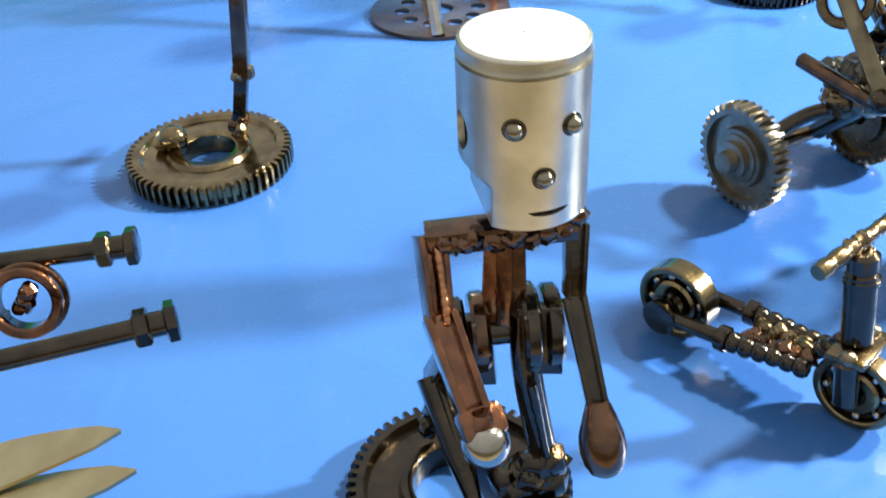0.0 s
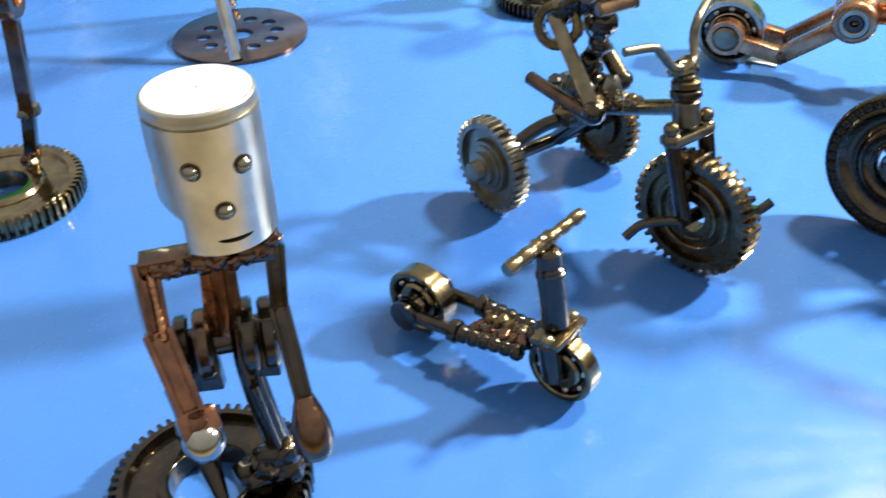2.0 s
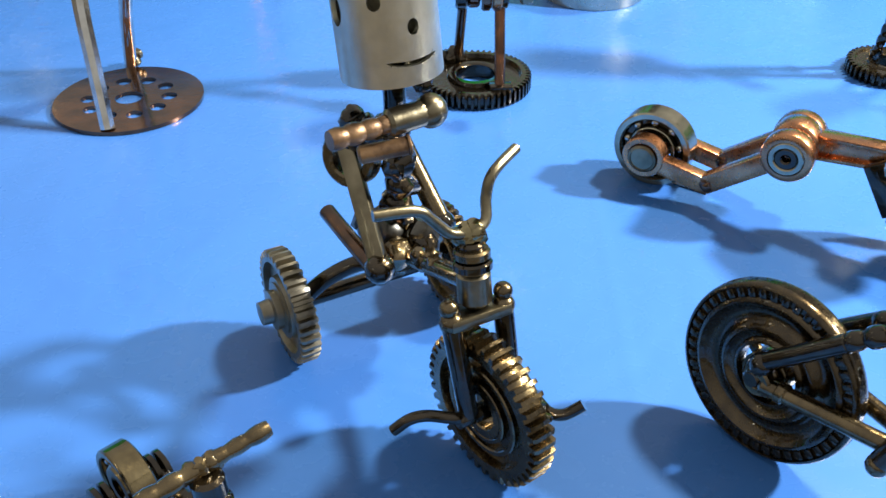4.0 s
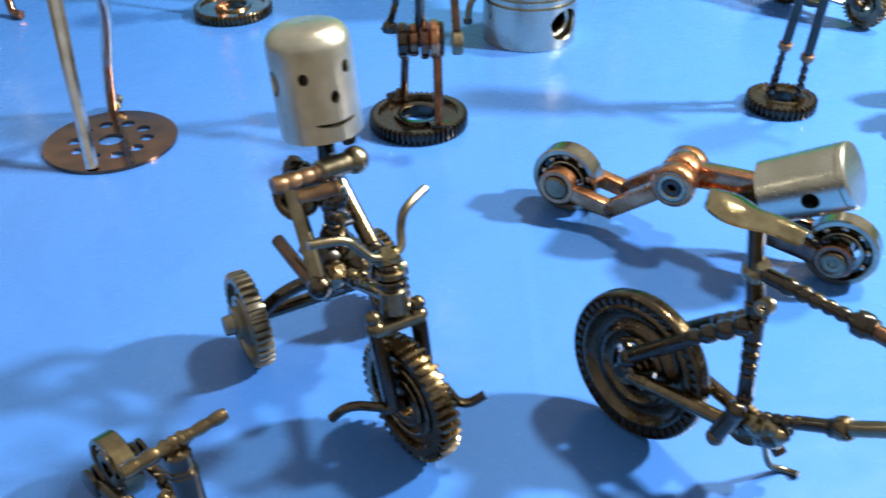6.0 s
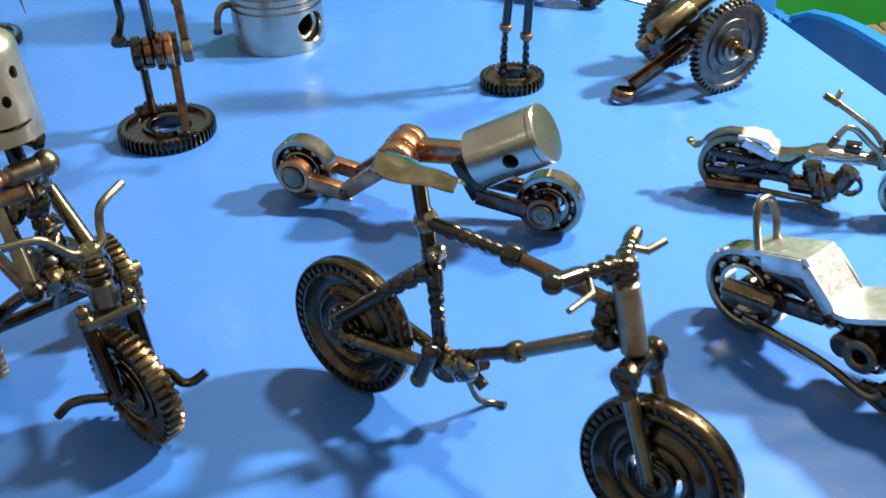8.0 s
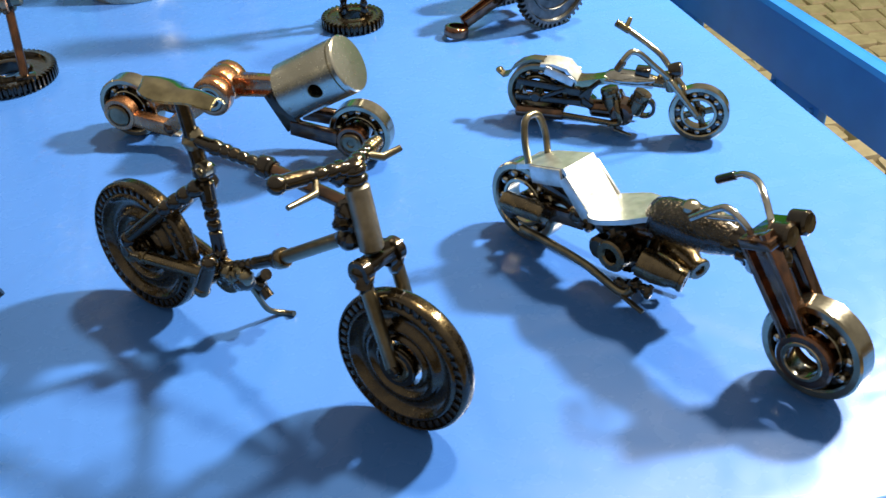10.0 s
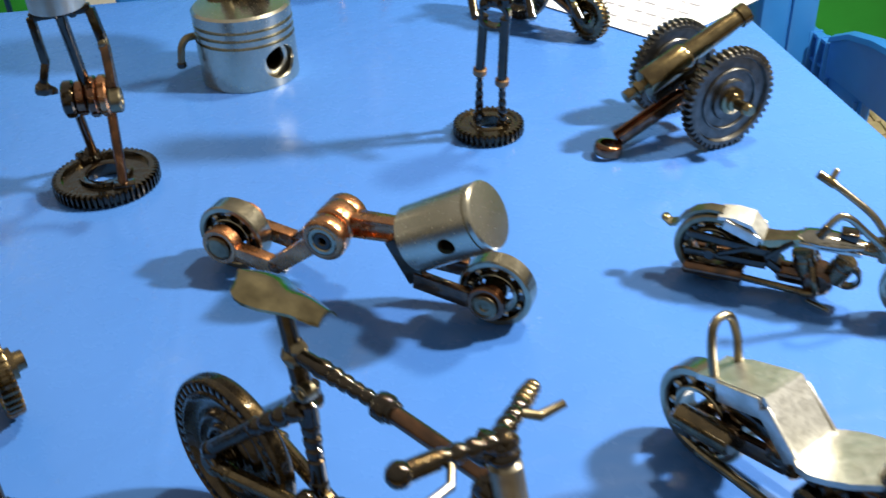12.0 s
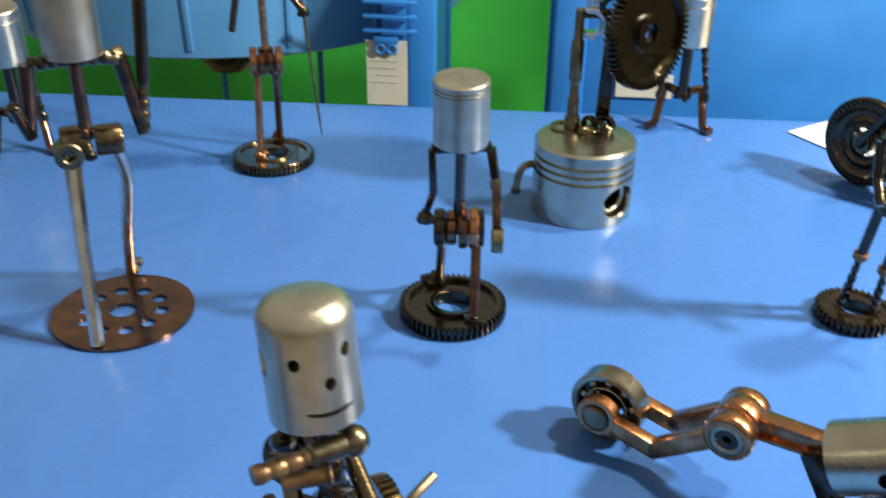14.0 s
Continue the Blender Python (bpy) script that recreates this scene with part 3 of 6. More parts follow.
# crates behind the table, one stack upright, one tipped with its round rim towards the table
crate(pose(0.59, 1.62, GROUND, 0, 0, 4), 0.50, 0.30, 0.93, 0.0, "tall blue plastic crate stack with smooth walls behind the table", False)
crate(pose(0.135, 1.66, GROUND, 0, 0, 4), 0.075, 0.30, 0.93, 0.0, "narrow blue plastic crate end behind the table", False)


def tub():
    """A shallow blue tub held up behind the table on its stand; its curved wall faces the table."""
    c = base("plastic_tub", pose(-0.255, 1.93, GROUND), "large round light blue plastic tub with ribbed wall", "tub")
    s = Shape()
    s.lathe([(0.400, 0.690), (0.415, 0.697), (0.445, 1.06), (0.47, 1.065), (0.47, 1.08), (0.435, 1.08), (0.400, 0.718), (0.02, 0.718), (0.02, 0.690)], Matrix(), TUB, 72, True)
    s.part("wall", c)
    for k in range(18):
        a = 2 * math.pi * k / 18
        Shape().bar((0.417 * math.cos(a), 0.417 * math.sin(a), 0.708), (0.446 * math.cos(a), 0.446 * math.sin(a), 1.05), 0.006, 0.008, TUB, (math.cos(a), math.sin(a), 0), 0.001).part("rib", c)
    for k in range(3):
        a = math.pi * (0.30 + 0.2 * k)
        Shape().rod((0.18 * math.cos(a), 0.18 * math.sin(a), 0), (0.18 * math.cos(a), 0.18 * math.sin(a), 0.70), 0.006, CRATE).part("leg", c)
    Shape().lathe([(0.002, 0.0), (0.030, 0.004), (0.044, 0.022), (0.044, 0.040), (0.030, 0.046)], pose(0.09, -0.31, 0.648), KNURL, 28).part("foot", c, "dark round foot")
    return c


tub()
label_card(pose(0.118, 1.495, -0.048, 0, 0, 4), 0.058, 0.094, 5, "cream card with faint small print hung on a blue crate")
label_card(pose(0.474, 1.462, -0.032, 0, 0, 4), 0.074, 0.032, 2, "cream card with faint small print hung on a blue crate")


def paper():
    """A printed sheet whose far end hangs over the table's edge."""
    p = base("paper_sheet", pose(0.621, 1.243, 0, 0, 0, -50.3), "white printed paper sheet lying on the blue cloth", "paper")
    put, back = TABLE.inverted() @ p.matrix_world, p.matrix_world.inverted() @ TABLE
    edge, bend = 1.2235, 0.0085

    def lay(u, v, z):
        q = put @ Vector((u, v, 0))
        over = q.y - edge
        if over > 0:
            turn = min(over / bend, math.pi / 2)
            rest = max(0.0, over - bend * math.pi / 2)
            q.y, q.z = edge + (bend + z) * math.sin(turn), -bend + (bend + z) * math.cos(turn) - rest
        else:
            q.z = z
        return back @ q

    def strip(s, u0, u1, v0, v1, z0, z1, n, m, mt):
        verts, faces, k = [], [], (n + 1) * (m + 1)
        for z in (z0, z1):
            verts += [lay(u0 + (u1 - u0) * i / n, v0 + (v1 - v0) * j / m, z) for i in range(n + 1) for j in range(m + 1)]
        for i in range(n):
            for j in range(m):
                a = i * (m + 1) + j
                faces += [(a, a + 1, a + m + 2, a + m + 1), (k + a, k + a + m + 1, k + a + m + 2, k + a + 1)]
        rim = [j for j in range(m + 1)] + [i * (m + 1) + m for i in range(1, n + 1)] + [n * (m + 1) + j for j in range(m - 1, -1, -1)] + [i * (m + 1) for i in range(n - 1, 0, -1)]
        faces += [(a, b, b + k, a + k) for a, b in zip(rim, rim[1:] + rim[:1])]
        s.mesh(verts, faces, mt)

    s = Shape()
    strip(s, 0.0, 0.283, 0.0, 0.205, 0.0012, 0.0017, 60, 60, PAPER)
    s.part("sheet", p, "", 60)
    rnd = random.Random(3)
    s = Shape()
    for j in range(6):
        u = 0.045
        while u < 0.245:
            w = rnd.uniform(0.006, 0.016)
            strip(s, u, u + w, 0.022 + j * 0.026, 0.0265 + j * 0.026, 0.0018, 0.0021, 2, 1, INK)
            u += w + rnd.choice((0.004, 0.004, 0.012))
    tagged(s.part("writing", p, "rows of grey print"), "rows of grey print", kind="stuff")
    return p


paper()


# ---- figure with a riveted piston head on a big gear ----
def standing_figure():
    s = Shape()
    s.gear(pose(0.1217, 0.3175, 0.0062), 0.0405, 0.012, 56, 0.0165, BLACK, 0.075, 0.84, 0.35, 1.25)
    head = (0.1435, 0.3300, 0.1243)
    face = -93
    before = len(s.bm.verts)
    # the cap's white colour holds the glare on top of the head
    s.piston(pose(*head, 0, 0, 0), 0.0188, 0.0512, ALU, [(204, 0.0260, 0.0044, 0.0058, 0), (face + 28, 0.0052, 0.0064, 0.0009, 0.0005)], 0.105, 0.002, 0.0012, 1, 0.975, CROWN_GLARE)
    # the skirt is cut away at one side, below the pin hole
    s.bm.verts.ensure_lookup_table()
    for v in s.bm.verts[before:]:
        side = (v.co - V(*head)).dot(V(0.956, 0.292, 0))
        low = min(1.0, max(0.0, (0.0165 - (v.co.z - head[2])) / 0.004))
        cut = -0.0188 + 0.0058 * low
        if side < cut:
            v.co += V(0.956, 0.292, 0) * (cut - side)
    for a, z in ((face - 3, 0.0320), (face + 48, 0.0312), (face + 22, 0.0168)):
        d = V(math.cos(radians(a)), math.sin(radians(a)), 0)
        p = V(*head) + d * 0.0186 + V(0, 0, z)
        s.ring(axis(p, d), 0.0034, 0.002, 0.0012, BLACK, 20)
        s.ball(p + d * 0.0006, 0.0026, BRIGHT)
    # shoulders
    sl, sr = V(0.1145, 0.3215, 0.1135), V(0.1595, 0.3300, 0.1150)
    s.bar(sl, sr, 0.0075, 0.0095, BROWN, (0, 0, 1))
    s.weld(V(0.119, 0.3185, 0.1135), V(0.158, 0.3265, 0.1150), 0.0040, 11, BROWN, 3)
    s.weld(sr + V(-0.003, -0.002, 0.003), sr + V(0.001, -0.002, 0.006), 0.0040, 3, BROWN, 7)
    s.rod(V(0.1435, 0.330, 0.112), V(0.1435, 0.330, 0.128), 0.008, BLACK)
    # spine
    s.bar((0.1380, 0.3325, 0.114), (0.1378, 0.3245, 0.074), 0.0055, 0.0050, DCOPPER)
    s.bar((0.1355, 0.3330, 0.114), (0.1340, 0.3260, 0.078), 0.0018, 0.0075, COPPER)
    s.bar((0.1405, 0.3325, 0.114), (0.1415, 0.3250, 0.078), 0.0018, 0.0075, BROWN)
    # arm held forward, with a ball for its fist
    el, hl = V(0.1192, 0.3090, 0.0925), V(0.1312, 0.2895, 0.0715)
    s.rodeye(sl + V(0.0015, 0, 0.002), el, 0.0, 0.0, 0.0092, 0.0075, DCOPPER, (0.45, -0.85, 0.2))
    # thin copper beads put in for the row of glints along this arm
    s.beads(sl + V(0.004, -0.0035, 0.0), el + V(0.003, -0.003, 0.001), 0.0014, 9, COPPER, 0.9)
    s.rodeye(el + V(0, 0, 0.002), hl, 0.0, 0.0, 0.0105, 0.0085, DCOPPER, (0.2, -0.6, 0.75))
    s.weld(el - V(0.003, 0, 0), el + V(0.004, 0, 0), 0.0028, 3, STEEL, 1)
    s.box(axis(hl + V(0.0015, -0.001, -0.001), (0.4, -0.7, -0.6), (1, 0.4, 0)), (0.0145, 0.0100, 0.010), DCOPPER, 0.0022)
    s.lump(hl + V(0.0015, -0.0015, -0.0015), 0.0066, DCOPPER, 4, 14)
    s.ball(hl + V(0.0030, -0.0045, -0.0055), 0.0076, CHROME, seg=24)
    # hanging arm with a spoon-shaped fist
    er, hr = V(0.1595, 0.3215, 0.0935), V(0.1680, 0.2985, 0.0655)
    s.rodeye(sr, er, 0.0, 0.0, 0.0072, 0.0065, BLACK, (0.2, -0.95, 0.2))
    s.rodeye(er, hr, 0.0, 0.0, 0.0072, 0.0060, BLACK, (0.1, -0.75, 0.65))
    d = (hr - er).normalized() * 0.6 + V(0, 0, -0.4)
    s.lathe([(0.0034, -0.006), (0.0052, -0.001), (0.0070, 0.005), (0.0074, 0.010), (0.0064, 0.0145), (0.0055, 0.0160)], axis(hr - V(0, 0, 0.001), d), BROWN, 24)
    s.lathe([(0.0056, 0.0156), (0.0050, 0.0172), (0.0030, 0.0186), (0.0005, 0.0190)], axis(hr - V(0, 0, 0.001), d), STEEL, 24)
    # hips of clamped rod ends, and the legs
    for k, (x, r) in enumerate(((-0.015, 0.0120), (-0.0080, 0.0135), (0.0080, 0.0150), (0.0150, 0.0140))):
        s.ring(axis((0.1375 + x, 0.3260 + x * 0.2, 0.0755), (1, 0.2, 0)), r, r * 0.35, 0.0056, (BLACK, BROWN, BLACK, BLACK)[k])
    s.rod((0.122, 0.322, 0.0755), (0.153, 0.329, 0.0755), 0.0048, BLACK)
    s.bend([(0.1445, 0.3245, 0.0840), (0.1450, 0.3205, 0.0680), (0.1480, 0.3180, 0.0480), (0.1530, 0.3160, 0.0200)], 0.0050, BLACK)
    s.bar((0.1270, 0.3215, 0.0840), (0.1295, 0.3175, 0.0600), 0.0058, 0.0130, BLACK)
    s.bar((0.1490, 0.3245, 0.0870), (0.1500, 0.3195, 0.0640), 0.0060, 0.0140, BLACK)
    s.beads((0.1470, 0.3130, 0.0640), (0.1525, 0.3110, 0.0330), 0.0017, 5, BLACK, 0.9)
    s.weld((0.1390, 0.3120, 0.0190), (0.1560, 0.3180, 0.0175), 0.0074, 7, BLACK, 4)
    s.weld((0.1480, 0.3100, 0.0250), (0.1560, 0.3150, 0.0300), 0.0060, 4, BLACK, 6)
    s.box(pose(0.1495, 0.3160, 0.0165, 8, 12, 20), (0.016, 0.012, 0.010), BLACK, 0.002)
    s.rodeye((0.1265, 0.3250, 0.0755), (0.1130, 0.3350, 0.0430), 0.0, 0.0, 0.0110, 0.0085, BROWN, (0.4, -0.9, 0.2))
    s.tube([(0.1120, 0.3340, 0.0460), (0.1220, 0.3165, 0.0270), (0.1290, 0.3040, 0.0125)], [0.0058, 0.0052, 0.0026], BLACK, 10)
    s.weld((0.1150, 0.3290, 0.0400), (0.1250, 0.3110, 0.0200), 0.0040, 6, BLACK, 12)
    s.weld((0.1080, 0.3360, 0.0150), (0.1150, 0.3330, 0.0430), 0.0042, 5, BLACK, 9)
    return s.thing("metal_figurine", "scrap metal figure with riveted silver piston head on dark gear", "figurine", "scrap metal figures")


standing_figure()


# ---- second figure, kicking, on a gear; only its standing leg is seen ----
def kicking_figure():
    s = Shape()
    c = V(-0.0400, 0.5500, 0.0062)
    s.gear(Matrix.Translation(c), 0.0468, 0.0120, 58, 0.0150, BRASS, 0.07, 0.82, 0.62, 1.5)
    f = V(-0.0270, 0.5690, 0.012)
    s.weld(f + V(-0.003, 0, 0.002), f + V(0.003, 0, 0.010), 0.0052, 5, BROWN, 2)
    knee, hip = V(-0.0190, 0.5670, 0.0500), V(-0.0105, 0.5640, 0.1150)
    s.bar(f, knee, 0.0070, 0.0075, BLACK)
    s.bar(knee - V(0, 0, 0.002), hip, 0.0078, 0.0085, BROWN)
    s.weld(knee - V(0.002, 0, 0), knee + V(0.003, 0, 0), 0.0045, 3, STEEL, 6)
    s.weld(c + V(-0.026, 0.000, 0.006), c + V(-0.016, 0.002, 0.009), 0.0058, 4, BRASS, 8).weld(c + V(0.012, 0.018, 0.006), c + V(0.018, 0.012, 0.010), 0.0040, 3, BRASS, 4)
    s.ball(c + V(-0.0200, 0.001, 0.0115), 0.0076, BRASS, 1.1, 1, 0.9, 18)
    s.bar(hip, (-0.046, 0.578, 0.128), 0.007, 0.008, BROWN)
    s.rodeye((-0.046, 0.578, 0.128), (-0.0530, 0.5980, 0.0930), 0.0, 0.0, 0.009, 0.008, BROWN, (1, 0.3, 0))
    s.ring(axis(hip + V(0, 0, 0.006), (1, 0, 0)), 0.014, 0.006, 0.012, DCOPPER)
    s.bar(hip, hip + V(0.002, 0.004, 0.055), 0.007, 0.007, BROWN)
    s.piston(pose(hip.x + 0.002, hip.y + 0.004, hip.z + 0.06), 0.0185, 0.05, ALU, [], 0.2)
    return s.thing("metal_figurine", "scrap metal figure standing on one leg on bronze gear", "figurine", "scrap metal figures")


kicking_figure()


# ---- skier: flat skis, bolts for poles, a copper rod end ----
def skier():
    s = Shape()
    for tip, tail, w in ((V(0.0130, 0.3030, 0.0310), V(-0.240, 0.241, 0.0012), 0.0108), (V(0.0030, 0.3180, 0.0340), V(-0.240, 0.273, 0.0012), 0.0108)):
        along = (tail - tip).normalized()
        verts, n = [], 26
        side = V(-along.y, along.x, 0).normalized()
        rows = []
        for i in range(n + 1):
            t = i / n
            p = tip.lerp(tail, t)
            p.z = 0.0012 + (tip.z - 0.0012) * max(0.0, 1 - t / 0.42) ** 1.25
            k = w * 1.12 * min(1.0, (t / 0.20) ** 0.58) + 0.0004
            p += side * 0.006 * max(0.0, 1 - t / 0.25) ** 2
            rows.append((p - side * k, p + side * k))
        faces = []
        for z in (0.0, 0.0016):
            for a, b in rows:
                verts += [a + V(0, 0, z), b + V(0, 0, z)]
        m = 2 * (n + 1)
        for i in range(n):
            a = 2 * i
            faces += [(a, a + 1, a + 3, a + 2), (m + a, m + a + 2, m + a + 3, m + a + 1), (a, a + 2, m + a + 2, m + a), (a + 1, m + a + 1, m + a + 3, a + 3)]
        faces += [(0, m, m + 1, 1), (m - 2, m - 1, 2 * m - 1, 2 * m - 2)]
        s.mesh(verts, faces, SKI)
    for end, d in ((V(0.0360, 0.3110, 0.0880), V(-0.048, -0.0215, 0.000)), (V(0.0130, 0.3420, 0.0940), V(-0.048, -0.0130, 0.000))):
        d.normalize()
        s.rod(end + d * 0.012, end + d * 0.135, 0.0034, BLACK)
        s.nut(end + d * 0.0018, d, 0.0068, 0.0042, BLACK)
        s.nut(end + d * 0.0110, d, 0.0062, 0.0052, BLACK)
        s.rod(end + d * 0.002, end + d * 0.012, 0.0042, BLACK)
    s.ring(axis((-0.0215, 0.3240, 0.0830), (0.25, -0.9, 0.35)), 0.0125, 0.0088, 0.0085, DCOPPER)
    s.ring(axis((-0.0215, 0.3255, 0.0825), (0.25, -0.9, 0.35)), 0.0132, 0.0095, 0.0030, BROWN)
    s.rodeye((-0.0300, 0.3230, 0.0800), (-0.105, 0.290, 0.060), 0.0, 0.0, 0.010, 0.008, DCOPPER)
    s.weld((-0.026, 0.325, 0.078), (-0.016, 0.323, 0.088), 0.0038, 4, DCOPPER, 3)
    s.bar((-0.095, 0.262, 0.093), (-0.110, 0.300, 0.100), 0.010, 0.010, BROWN)
    s.bar((-0.105, 0.280, 0.098), (-0.100, 0.285, 0.050), 0.010, 0.010, BROWN)
    for p in ((-0.11, 0.277, 0.002), (-0.11, 0.299, 0.002)):
        s.bar((-0.100, 0.285, 0.052), p, 0.008, 0.008, BROWN)
    s.piston(pose(-0.104, 0.283, 0.108), 0.0185, 0.05, ALU, [], 0.2)
    return s.thing("metal_figurine", "scrap metal skier with flat brass skis and bolt poles", "figurine", "scrap metal figures")


skier()


# ---- push scooter ----
def scooter():
    t = base("toy_scooter", pose(0.2080, 0.4180, 0, 0, 0, -39.7), "small scrap metal push scooter with ball bearing wheels", "scooter")
    bearing(t, axis((0.0, 0.0, 0.0170), ACROSS * -1), 0.0170, 0.0105, "brassy ball bearing rear wheel", 0.25, 8, BRASS)
    w = bearing(t, axis((0.0800, 0.0, 0.0162), ACROSS * -1), 0.0162, 0.0088, "brassy ball bearing front wheel", 0.25, 8, BRASS)
    for k in (-1, 1):
        s = Shape()
        s.nut((0.0, k * 0.0100, 0.0160), ACROSS, 0.0072, 0.0030, BLACK, 14)
        s.nut((0.0, k * 0.0140, 0.0150), ACROSS, 0.0078, 0.0030, BLACK, 14)
        s.rod((0.004, k * 0.0115, 0.0155), (0.032, k * 0.0110, 0.0180), 0.0033, BLACK)
        s.nut((0.0285, k * 0.0110, 0.0180), (1, 0, 0.1), 0.0056, 0.0050, BLACK, 12)
        s.beads((0.030, k * 0.0110, 0.0180), (0.0640, k * 0.0090, 0.0215), 0.0042, 6, BLACK)
        s.part("side_bar", t)
    Shape().weld((0.034, 0.004, 0.0195), (0.062, 0.003, 0.0220), 0.0042, 9, GEAR, 2).part("deck_weld", t, "lumpy welded deck run")
    Shape().weld((0.034, -0.005, 0.0195), (0.064, -0.003, 0.0220), 0.0042, 9, BROWN, 5).part("deck_weld", t, "lumpy brown welded deck run")
    s = Shape().rod((0.0752, 0, 0.0370), (0.0705, 0, 0.0680), 0.0060, BLACK, 20)
    s.rod((0.0708, 0, 0.0670), (0.0695, 0, 0.0755), 0.0058, BLACK, 20)
    s.ring(axis((0.0712, 0, 0.0640), (-0.15, 0, 1)), 0.0066, 0.003, 0.0030, BLACK)
    s.weld((0.062, 0, 0.0240), (0.0735, 0, 0.0350), 0.0045, 4, BLACK, 3)
    s.part("steering_tube", t, "dark lacquered steering tube")
    s = Shape().box(axis((0.0765, 0, 0.0350), (-0.15, 0, 1), (1, 0, 0)), (0.0150, 0.0240, 0.0035), GEAR, 0.001)
    for k in (-1, 1):
        s.rod((0.0765, k * 0.0090, 0.0345), (0.0795, k * 0.0080, 0.0140), 0.0046, BLACK)
        s.ball((0.0770, k * 0.0100, 0.0360), 0.0034, STEEL)
    s.rod((0.0798, -0.011, 0.0162), (0.0798, 0.011, 0.0162), 0.0038, BLACK)
    s.part("fork", t)
    Shape().beads((0.0635, -0.0215, 0.0745), (0.0700, 0.0250, 0.0795), 0.0033, 6, GEAR, 0.85).weld((0.066, -0.004, 0.0765), (0.068, 0.005, 0.0775), 0.0036, 3, GEAR, 1).part("handlebar", t)
    return t


scooter()


# ---- tricycle and its rider ----
def tricycle():
    t = base("toy_tricycle", pose(0.2880, 0.5430, 0, 0, 0, -56.0), "scrap metal tricycle with toothed gear wheels", "tricycle")
    for y, k in ((-0.0450, -1), (0.0385, 1)):
        s = Shape().gear(axis((-0.003, y, 0.0280), ACROSS * k), 0.0280, 0.0095, 36, 0.0050, GREY if k < 0 else GEAR, 0.09, 0.80, 0.3, 3.0)
        w = s.part("wheel", t, "grey gear rear wheel" if k < 0 else "bronze gear rear wheel")
        hub = Shape().lathe([(0.0125, 0), (0.0125, 0.0035), (0.0095, 0.004), (0.0095, 0.007), (0.0060, 0.0075), (0.0055, 0.0125), (0.002, 0.013)], axis((-0.003, y + k * 0.002, 0.0280), ACROSS * k), GREY if k < 0 else GEAR, 28)
        hub.part("hub", w)
    s = Shape().rod((-0.003, -0.044, 0.0280), (-0.003, 0.040, 0.0280), 0.0040, BLACK)
    s.bend([(-0.002, -0.041, 0.0280), (0.002, -0.028, 0.0400), (0.008, -0.014, 0.0480), (0.020, -0.004, 0.0530)], 0.0040, BLACK)
    s.bend([(-0.002, 0.037, 0.0280), (0.002, 0.026, 0.0400), (0.008, 0.013, 0.0480), (0.020, 0.004, 0.0530)], 0.0040, BLACK)
    s.rod((0.0, 0.0, 0.0300), (0.0250, 0.0, 0.0560), 0.0048, BLACK)
    s.part("rear_axle", t)
    s = Shape().weld((0.012, -0.006, 0.0560), (0.034, -0.003, 0.0660), 0.0088, 6, GEAR, 4).weld((0.012, 0.010, 0.0580), (0.034, 0.008, 0.0680), 0.0085, 6, BLACK, 7)
    s.rod((0.030, 0.0, 0.0620), (0.0880, 0.0, 0.0860), 0.0042, GEAR)
    s.weld((0.040, 0.0, 0.068), (0.062, 0.0, 0.078), 0.0046, 5, GEAR, 2)
    s.part("frame_boom", t)
    Shape().ring(axis((0.012, 0.012, 0.0600), (0.5, 0.7, 0.5)), 0.0150, 0.005, 0.006, GEAR).part("seat_ring", t)
    Shape().weld((0.000, 0.004, 0.064), (0.030, 0.014, 0.070), 0.0082, 7, IRON, 9).weld((0.004, -0.006, 0.066), (0.026, -0.004, 0.072), 0.0072, 5, IRON, 13).part("seat", t, "lumpy grey welded seat")
    a, b = V(0.0925, 0.0005, 0.0730), V(0.0862, 0.0015, 0.1060)
    s = Shape().rod(a.lerp(b, 0.12), a.lerp(b, 0.55), 0.0068, STEEL, 20)
    s.ring(axis(a.lerp(b, 0.62), b - a), 0.0078, 0.003, 0.0042, BLACK).ring(axis(a.lerp(b, 0.76), b - a), 0.0072, 0.003, 0.0042, GEAR)
    s.rod(a.lerp(b, 0.5), a.lerp(b, 0.9), 0.0050, BLACK)
    s.weld(b - V(0.002, 0.003, 0.003), b + V(0.001, 0.004, 0.001), 0.0052, 4, OLIVE, 1)
    s.part("steering_head", t)
    s = Shape()
    s.bend([b, b + V(-0.002, 0.0075, 0.002), b + V(-0.0060, 0.0100, 0.0100), b + V(-0.0080, 0.0140, 0.0180), b + V(-0.0155, 0.0285, 0.0210)], 0.0022, STEEL)
    s.bend([b, b + V(-0.001, -0.0080, 0.002), b + V(-0.002, -0.0150, 0.0095), b + V(-0.0025, -0.0210, 0.0150), b + V(-0.0050, -0.0370, 0.0165)], 0.0022, STEEL)
    s.part("handlebar", t, "bent dull steel handlebar")
    c = V(0.1050, 0.0, 0.0338)
    w = Shape().gear(axis(c, (0.17, -1, 0)), 0.0338, 0.0110, 40, 0.0080, GEAR, 0.10, 0.76, 0.35, 1.5).part("wheel", t, "large bronze gear front wheel")
    Shape().ring(axis(c, (0.17, -1, 0)), 0.0205, 0.0178, 0.0098, GEAR, 40).ring(axis(c, (0.17, -1, 0)), 0.0145, 0.0122, 0.0110, GEAR, 36).part("rib_ring", w)
    s = Shape().box(axis((0.0935, 0.0, 0.0735), (-0.18, 0, 1), (1, 0, 0)), (0.0120, 0.0270, 0.0050), STEEL, 0.0012)
